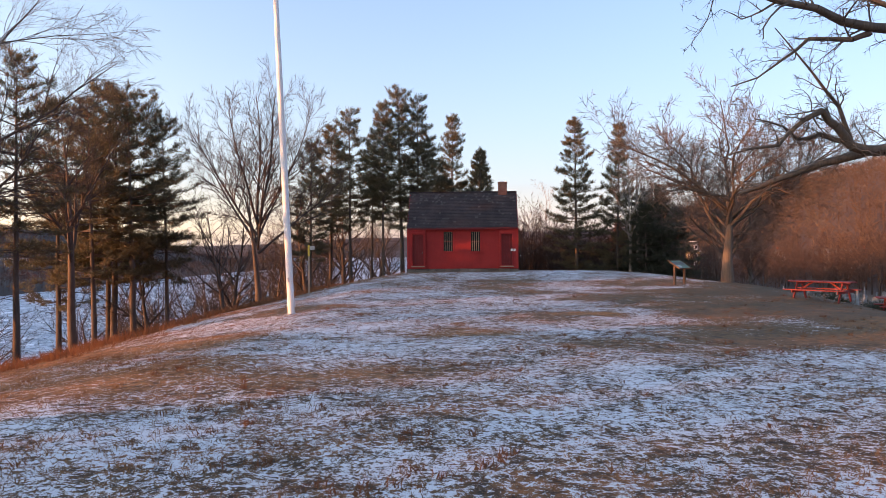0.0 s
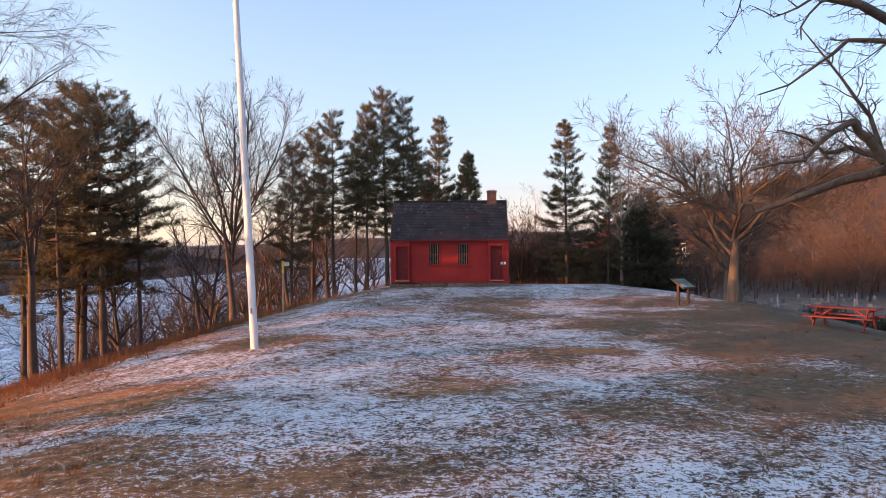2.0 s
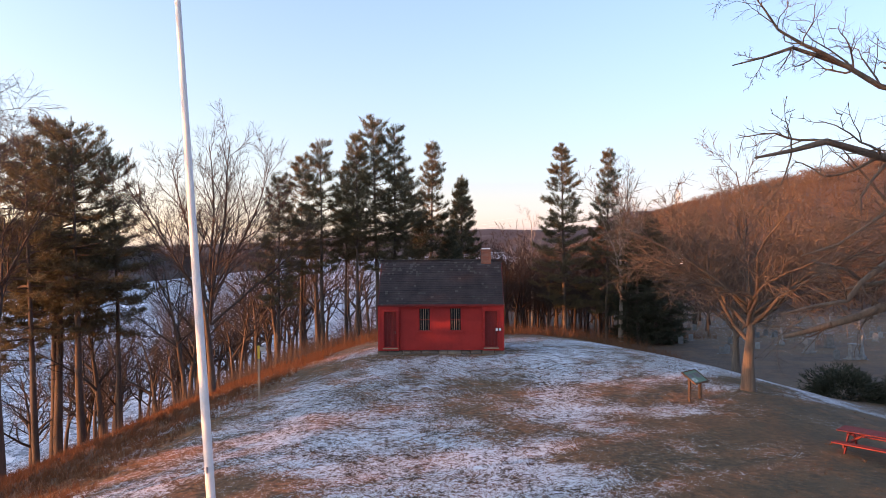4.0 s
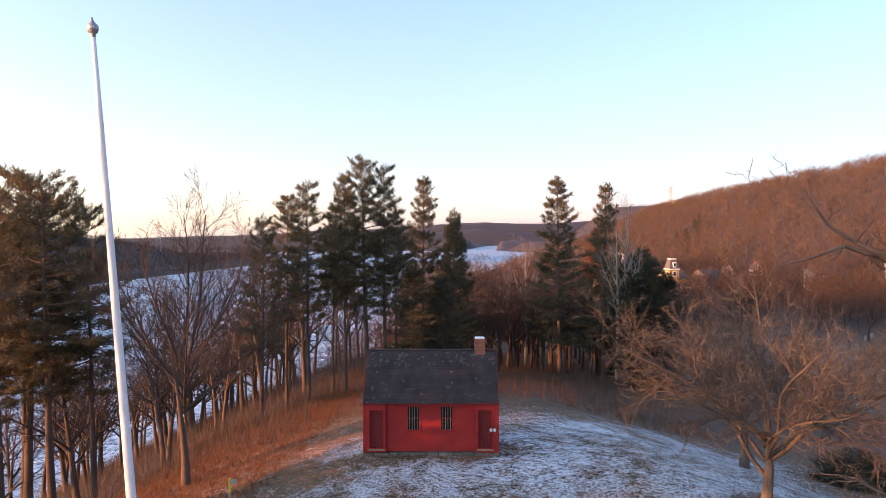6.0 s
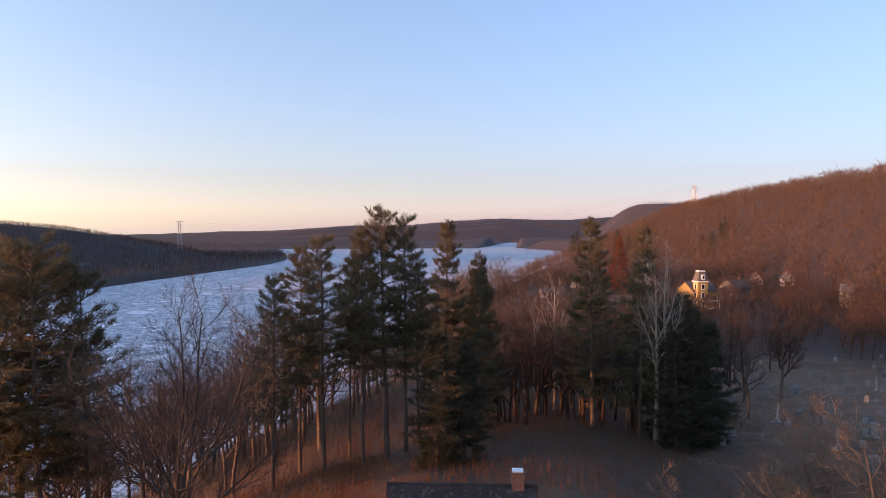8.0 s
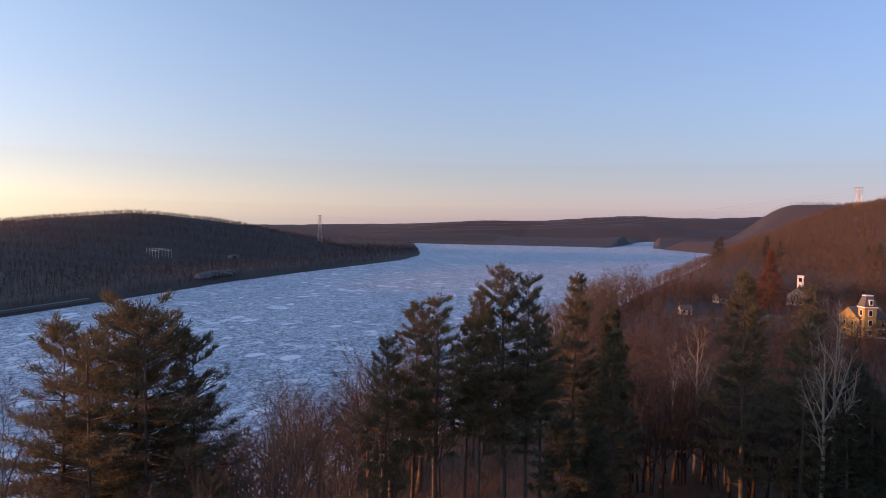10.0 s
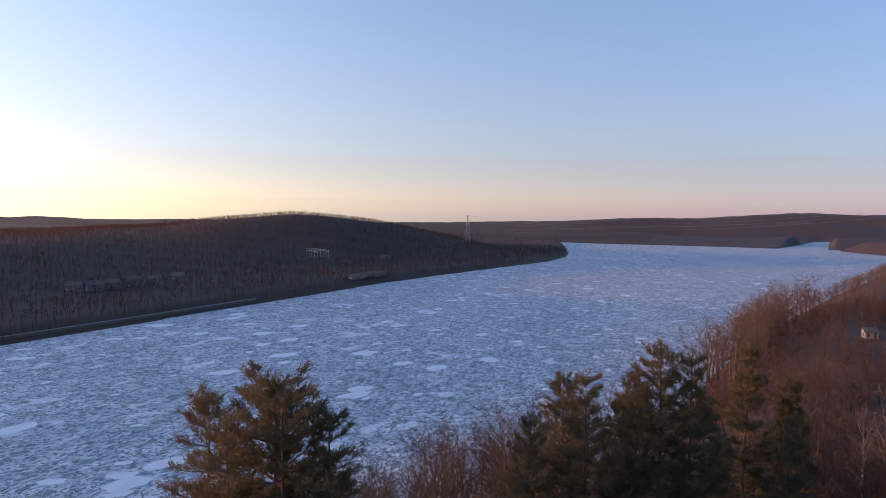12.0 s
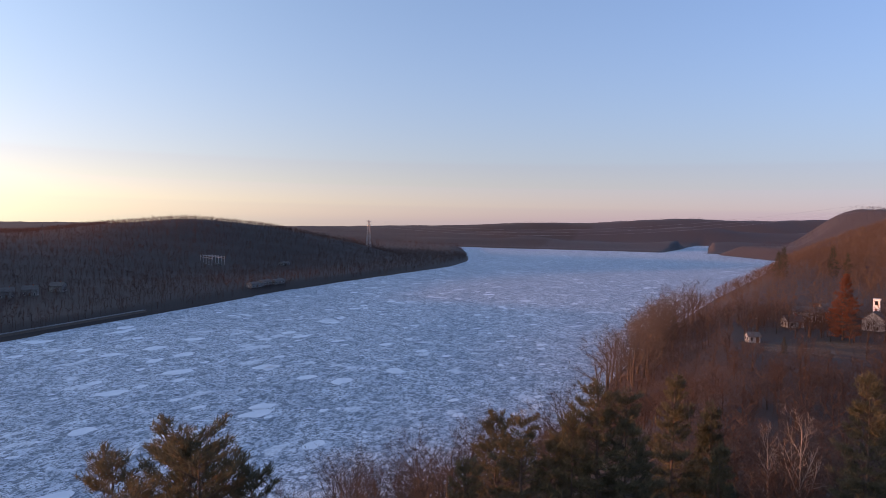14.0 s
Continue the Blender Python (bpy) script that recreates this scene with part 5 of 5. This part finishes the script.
for k in range(4):
    part("corner_trim", boxes((-4.5 if k % 2 else 4.3, -4.3 if k % 2 else 4.5, -5.55 if k < 2 else 5.3, -5.3 if k < 2 else 5.55, 0, 6.4)), WHITE, vic)
part("porch", boxes((0.0, 4.6, -7.2, -5.5, 0.3, 0.6), (0.0, 4.6, -7.3, -5.5, 3.0, 3.3), (0.1, 0.3, -7.1, -6.9, 0.6, 3.0), (4.3, 4.5, -7.1, -6.9, 0.6, 3.0)), WHITE, vic)
house_at(122, 278, 4.6, 4.2, 3.4, 2.1, SIDING, "white gabled house on the hillside", 80)
house_at(126, 257, 4.6, 4.2, 3.4, 2.1, SIDING, "white gabled house on the hillside", 84)
house_at(103, 250, 10, 8, 5.2, 2.8, GREY_SIDING, "grey house with a low roof", 30)
house_at(122, 190, 16, 8, 4.8, 2.4, GREY_SIDING, "long grey two-storey house", -20)
house_at(135, 172, 10, 8, 5.4, 2.8, SIDING, "white house below the wooded hill", 10)
for k, (x, y, r) in enumerate(((-411, 280, 30), (-408, 292, 60), (-405, 304, 35), (-404, 320, 50), (-402, 336, 40), (-406, 362, 20))):
    house_at(x, y, 9, 7, 4.6, 2.4, GREY_SIDING, "pale grey house across the river", r, group="houses across the river")
for x, y in ((-318, 470), (-320, 488), (-318, 505), (-407, 668)):
    house_at(x, y, 14, 6, 3.2, 1.2, GREY_SIDING, "long low boathouse on the far shore", 88, False, group="boathouses on the far shore")

# railway bed along the far shore
ry = np.linspace(60, 330, 60)
rx = far_bank(ry) - 9
rz = terrain(rx, ry) + 0.9
bed = np.concatenate([np.stack([rx + dx, ry, rz + dz], axis=1) for dx, dz in ((2.0, -1.4), (1.0, -0.3), (-1.0, -0.3), (-2.0, -1.4))])
k = np.arange(59)
quads = np.concatenate([np.stack([k + 60 * r, k + 60 * r + 1, k + 60 * r + 61, k + 60 * r + 60], axis=1) for r in range(3)])
rails = [((rx[i] + dx, ry[i], rz[i] - 0.2), (rx[i + 1] + dx, ry[i + 1], rz[i + 1] - 0.2), 0.12, 0.12) for dx in (-0.75, 0.75) for i in range(59)]
rail_mesh = mesh_from("rails", *tubes(rails, 4))
bed_ob = tagged(mesh_part("railway_bed", mesh_from("railway_bed", bed, quads), BARK), "grey stone railway bed along the far shore", "railway", kind="structure")
mesh_part("rails", rail_mesh, METAL, bed_ob, "pale worn steel rails")

# trees round the village
z = ground_z(62, 275)
larch = pine_meshes(71, 14, 0.2, 0.06, 4.4, 0.05, 0.9, 0.42, 0.85, 0.34, 5, wide=0.05)
pine_tree("larch_tree", (62, 275, z), larch, "conical leafless larch glowing reddish brown", 1.75, 0, LARCH)
for x, y, h in ((2.5, 318, 11), (35.5, 233, 6), (86, 600, 22), (92, 612, 25), (132, 628, 26), (140, 615, 20), (72, 238, 7), (150, 420, 16), (162, 440, 18), (155, 455, 14), (176, 470, 17), (30, 262, 4)):
    pine_tree("spruce_tree", (x, y, ground_z(x, y) - 0.2), SPRUCES[0], "dark conical spruce tree", h / 14, rnd.uniform(0, 360), DARK_NEEDLE, "distant spruces")


# ---- far woods ----
def woods(name, pts, blades, material, label, seed, thick=0.016):
    """Many small leafless trees in one mesh: a stem and a fan of upswept branches each."""
    rng = np.random.default_rng(seed)
    a = np.array(pts)
    n = len(a)
    base, h = np.stack([a[:, 0], a[:, 1], terrain(a[:, 0], a[:, 1]) - 0.3], axis=1), a[:, 2]
    out = []
    w = h * thick
    ang = rng.uniform(0, np.pi, n)
    side = np.stack([np.cos(ang), np.sin(ang), 0 * ang], axis=1)
    up = np.array([0, 0, 1.0])
    for sd in (side, np.stack([-side[:, 1], side[:, 0], 0 * ang], axis=1)):
        out.append(np.stack([base - sd * w[:, None] * 0.4, base + sd * w[:, None] * 0.4, base + up * h[:, None] * 0.7], axis=1))
    for k in range(blades):
        f = rng.uniform(0.3, 0.8, n)
        q = base + up * (h * f)[:, None]
        az = rng.uniform(0, 2 * np.pi, n)
        d = np.stack([np.cos(az), np.sin(az), rng.uniform(0.0, 1.5, n)], axis=1)
        d /= np.linalg.norm(d, axis=1, keepdims=True)
        ln = h * rng.uniform(0.2, 0.36, n)
        sd = np.cross(d, rng.normal(0, 1, (n, 3)))
        sd /= np.linalg.norm(sd, axis=1, keepdims=True)
        tip = q + d * ln[:, None]
        mid_pt = q + d * (ln * 0.6)[:, None]
        out.append(np.stack([q - sd * w[:, None] * 0.5, q + sd * w[:, None] * 0.5, tip], axis=1))
        d2 = d + rng.normal(0, 0.5, (n, 3))
        d2 /= np.linalg.norm(d2, axis=1, keepdims=True)
        out.append(np.stack([mid_pt, mid_pt + sd * w[:, None] * 0.7, mid_pt + d2 * (ln * 0.6)[:, None]], axis=1))
    v = np.concatenate(out).reshape(-1, 3)
    ob = mesh_part(name, mesh_from(name, v, np.arange(len(v)).reshape(-1, 3)), material)
    return tagged(ob, label, "woods", kind="stuff")


def spread(n, xr, yr, hr, keep, seed):
    rng = np.random.default_rng(seed)
    x, y = rng.uniform(*xr, n), rng.uniform(*yr, n)
    ok = keep(x, y) & (terrain(x, y) > -27.5)
    x, y = x[ok], y[ok]
    return np.stack([x, y, rng.uniform(*hr, len(x))], axis=1)


woods("woods", spread(15000, (95, 420), (40, 1000), (9, 14), lambda x, y: x > 105 + 0.05 * y + 12 * np.sin(y / 30), 1), 11, WOODS, "bare reddish-brown woods covering the hillside", 1, 0.022)
woods("woods", spread(7000, (-25, 300), (290, 1340), (9, 14), lambda x, y: (x > near_bank(y) + 2) & (x < near_bank(y) + 150), 2), 11, WOODS, "bare brown woods along the river", 2, 0.016)
woods("woods", spread(4200, (-30, 125), (85, 345), (5, 9.5), lambda x, y: (x > near_bank(y) + 2) & ~((x > 18) & (x < 66) & (y > 222) & (y < 280)) & ~((x > 28) & (y < 120)), 7), 12, RED_TWIG, "reddish brushwood and young trees on the slope above the river", 7, 0.012)
woods("woods", spread(30000, (-1000, -285), (120, 1180), (5, 8), lambda x, y: (far_bank(y) - x > 3) & (np.hypot(x + 450, y - 598) > 26), 3), 5, SHADED_WOODS, "bare woods on the far bank and hill, darkened as in shade", 3, 0.045)
woods("woods", spread(1800, (-1100, -285), (1000, 1600), (10, 15), lambda x, y: far_bank(y) - x > 6, 4), 8, SHADED_WOODS, "bare woods on the far point, darkened as in shade", 4)
woods("woods", spread(9000, (-1500, 1100), (1600, 3300), (7, 10), lambda x, y: y > 1605, 5), 4, HAZE_WOODS, "distant bare woods on the hills upriver", 5, 0.03)
woods("woods", spread(13000, (120, 700), (900, 2300), (5, 8), lambda x, y: x > np.minimum(near_bank(y), 200) + 5, 6), 5, HAZE_WOODS, "bare woods on the hill upriver", 6, 0.03)

# ---- power line ----
def pylon(x, y, top, label, turn):
    z = ground_z(x, y) - 0.5
    h = top - z
    t = thing("pylon", (x, y, z), label, "pylon", turn, "river crossing pylons")
    corner = ((-1, -1), (1, -1), (1, 1), (-1, 1))

    def width(f):
        return 3.6 * (1 - f) + 0.9 * f
    for cx, cy in corner:
        part("leg", bm_tubes([((cx * width(0), cy * width(0), 0), (cx * width(1), cy * width(1), h), 0.22, 0.16)]), METAL, t)
    segs = []
    n = 8
    for k in range(n):
        a, b = k / n, (k + 1) / n
        for i in range(4):
            c, d = corner[i], corner[(i + 1) % 4]
            segs.append(((c[0] * width(a), c[1] * width(a), h * a), (d[0] * width(b), d[1] * width(b), h * b), 0.1, 0.1))
            segs.append(((d[0] * width(a), d[1] * width(a), h * a), (c[0] * width(b), c[1] * width(b), h * b), 0.1, 0.1))
    part("lattice", bm_tubes(segs), METAL, t)
    for f in (0.74, 0.86, 0.98):
        part("cross_arm", bm_tubes([((-5, 0, h * f), (5, 0, h * f), 0.18, 0.18), ((-5, 0, h * f), (0, 0, h * f - 1.8), 0.1, 0.1), ((5, 0, h * f), (0, 0, h * f - 1.8), 0.1, 0.1)]), METAL, t)
    return t


def bm_tubes(segs, sides=4):
    v, f = tubes(segs, sides)
    bm = bmesh.new()
    vs = [bm.verts.new(c) for c in v]
    for q in f:
        bm.faces.new([vs[i] for i in q])
    return bm


pylon(-450, 1000, 31.4, "tall steel lattice pylon on the far bank", 8)
pylon(286, 900, 73, "tall steel lattice pylon on the hill", 8)
line = thing("power_line", (0, 950, 0), "thin wires sagging across the river", "power line")
for dz, dy in ((0, -4), (-4, 0), (-8, 4)):
    pts = [Vector((-450 + 736 * f, 50 - 100 * f + dy, 31 + dz + 41 * f - 26 * 4 * f * (1 - f))) for f in np.linspace(0, 1, 25)]
    part("wire", bm_tubes([(a, b, 0.06, 0.06) for a, b in zip(pts, pts[1:])], 3), METAL, line)
mast = thing("radio_mast", (-620, 545, ground_z(-620, 545)), "thin radio mast on the wooded hill", "mast")
part("mast", bm_tubes([((0, 0, 0), (0, 0, 24), 0.35, 0.2)]), DARK_METAL, mast)
yard = thing("substation", (-450, 597, ground_z(-450, 597) - 0.3), "pale steel frames of an electrical substation", "substation", -35)
yard.scale = (0.8, 0.8, 0.55)
for x in range(-22, 23, 11):
    part("gantry", boxes((x - 0.2, x + 0.2, -8.2, -7.8, 0, 17), (x - 0.2, x + 0.2, 7.8, 8.2, 0, 17), (x - 0.2, x + 0.2, -7.8, 7.8, 15.8, 16.3)), METAL, yard)
for y in (-8, 8):
    part("beam", boxes((-22, 22, y - 0.25, y + 0.25, 12.6, 13.3)), METAL, yard)
for x in (8, 14, 20, 26):
    part("transformer", boxes((x - 1.5, x + 1.5, -2, 2, 0.2, 3.5), bevel=0.2), DARK_METAL, yard)

# ---- lawn cover ----
rng = np.random.default_rng(9)


def blades_mesh(name, x, y, per, hr, width, lean, material, label, category):
    """Upright pointed blades in clumps, standing on the ground."""
    n = len(x) * per
    px, py = np.repeat(x, per) + rng.normal(0, 0.05, n), np.repeat(y, per) + rng.normal(0, 0.05, n)
    b = np.stack([px, py, terrain(px, py) - 0.01], axis=1)
    d = np.stack([rng.normal(0, lean, n), rng.normal(0, lean, n), np.ones(n)], axis=1)
    ang = rng.uniform(0, np.pi, n)
    sd = np.stack([np.cos(ang), np.sin(ang), 0 * ang], axis=1) * width / 2
    h = rng.uniform(*hr, (n, 1))
    v = np.stack([b - sd, b + sd, b + d * h], axis=1).reshape(-1, 3)
    return tagged(mesh_part(name, mesh_from(name, v, np.arange(len(v)).reshape(-1, 3)), material), label, category, kind="stuff")


n = 30000
y = -43 + 45 * rng.uniform(0, 1, n) ** 1.9
x = rng.uniform(-1, 1, n) * (5 + 0.56 * (y + 44)) + 2
patch = wave(x, y, 0.9, 5.0) + wave(x, y, 3.1, 2.0) + rng.normal(0, 0.35, n) - 0.05 * x
ok = (patch > -0.1) & (x > -13) & (x < 24) & ~((np.abs(x) < 3.8) & (y > -0.5))
blades_mesh("grass", x[ok], y[ok], 7, (0.02, 0.075), 0.012, 0.7, STRAW, "short dead straw-coloured grass poking through snow", "grass")
n = 5200
y = -42.5 + 40 * rng.uniform(0, 1, n) ** 1.7
x = rng.uniform(-1, 1, n) * (5 + 0.56 * (y + 44)) + 2
patch = wave(x, y, 1.6, 7.0) + wave(x, y, 0.7, 3.0) + rng.normal(0, 0.25, n)
ok = (patch > 0.55) & (x > -12) & (x < 22)
blades_mesh("grass_tufts", x[ok], y[ok], 14, (0.04, 0.12), 0.016, 0.6, BRUSH, "rusty brown tufts of dead grass and weeds in the lawn", "grass")
n = 17000
x, y = rng.uniform(-25, -6.5, n), rng.uniform(-40, 34, n)
ok = (x < interp(y, [(-40, -11.4), (-15, -10.2), (-4, -8.6), (8, -7.2), (34, -8)]) + rng.normal(0, 0.5, n))
blades_mesh("brush", x[ok], y[ok], 7, (0.12, 0.42), 0.022, 0.45, BRUSH, "tall rusty brown dead grass on the slope", "brush")
n = 14000
x, y = rng.uniform(-64, -10, n), rng.uniform(-10, 95, n)
ok = (x > near_bank(y) + 1) & ((y > 40) | ((y > 10) & (x < -10) & (rng.uniform(0, 1, n) < 0.8)))
blades_mesh("undergrowth", x[ok], y[ok], 4, (0.5, 2.4), 0.03, 0.35, SAPLING, "brown saplings and brush on the river slope", "brush")
n = 7000
x, y = rng.uniform(-14, 34, n), rng.uniform(10, 74, n)
ok = (y > 16 + 4 * np.sin(x / 3)) & ~((x > 22) & (y < 50))
blades_mesh("brush", x[ok], y[ok], 5, (0.3, 1.4), 0.02, 0.3, BRUSH, "brown undergrowth behind the schoolhouse", "brush")
n = 9000
y = -42 + 44 * rng.uniform(0, 1, n) ** 1.5
x = rng.uniform(-1, 1, n) * (6 + 0.5 * (y + 44)) + 3
clump = np.sin(x * 0.9 + 1.2) * np.cos(y * 0.8) + rng.normal(0, 0.5, n) + 0.12 * (x - 5)
ok = (clump > 0.35) & (x > -12) & (x < 24)
x, y = x[ok], y[ok]
c = np.stack([x, y, terrain(x, y) + rng.uniform(0.005, 0.03, len(x))], axis=1)
u = rng.normal(0, 1, (len(x), 3)) * np.array([1, 1, 0.35])
u /= np.linalg.norm(u, axis=1, keepdims=True)
w = np.cross(u, rng.normal(0, 0.3, (len(x), 3)) + np.array([0, 0, 1]))
w /= np.linalg.norm(w, axis=1, keepdims=True)
sz = rng.uniform(0.025, 0.045, (len(x), 1))
v = np.stack([c - u * sz, c + w * sz * 0.6, c + u * sz, c - w * sz * 0.6], axis=1).reshape(-1, 3)
tagged(mesh_part("fallen_leaves", mesh_from("fallen_leaves", v, np.arange(len(v)).reshape(-1, 4)), LEAF), "curled brown fallen leaves scattered on the lawn", "leaves", kind="stuff")

# ---- ice floes ----
floe_meshes = []
for k in range(7):
    fr = random.Random(80 + k)
    bm = bmesh.new()
    n = 11
    pts = [(math.cos(a) * r, math.sin(a) * r * 0.62) for a, r in ((2 * math.pi * (i + fr.uniform(-0.3, 0.3)) / n, fr.uniform(0.6, 1.05)) for i in range(n))]
    top = [bm.verts.new((px * 0.97, py * 0.97, 0.07)) for px, py in pts]
    low = [bm.verts.new((px, py, -0.1)) for px, py in pts]
    bm.faces.new(top)
    for i in range(n):
        bm.faces.new((low[i], low[(i + 1) % n], top[(i + 1) % n], top[i]))
    me = bpy.data.meshes.new("ice_floe")
    bm.to_mesh(me)
    bm.free()
    me.materials.append(FLOE)
    floe_meshes.append(me)
fr = random.Random(4)
made = 0
while made < 290:
    y = 40 + 520 * fr.random() ** 2.1
    x = fr.uniform(-285, -40)
    if x > near_bank(y) - 6 or x < far_bank(y) + 5:
        continue
    r = fr.choice((1.6, 2.2, 2.8, 3.6, 5.0, 6.5)) * fr.uniform(0.8, 1.2) * (0.7 if x > -100 else 1.0)
    ob = mesh_part("ice_floe", floe_meshes[made % 7], FLOE, river)
    ob.matrix_basis = Matrix.LocRotScale((x, y, WATER), Euler((0, 0, fr.uniform(0.9, 1.9) + fr.choice((0, 3.14)))), (r, r, 1))
    made += 1
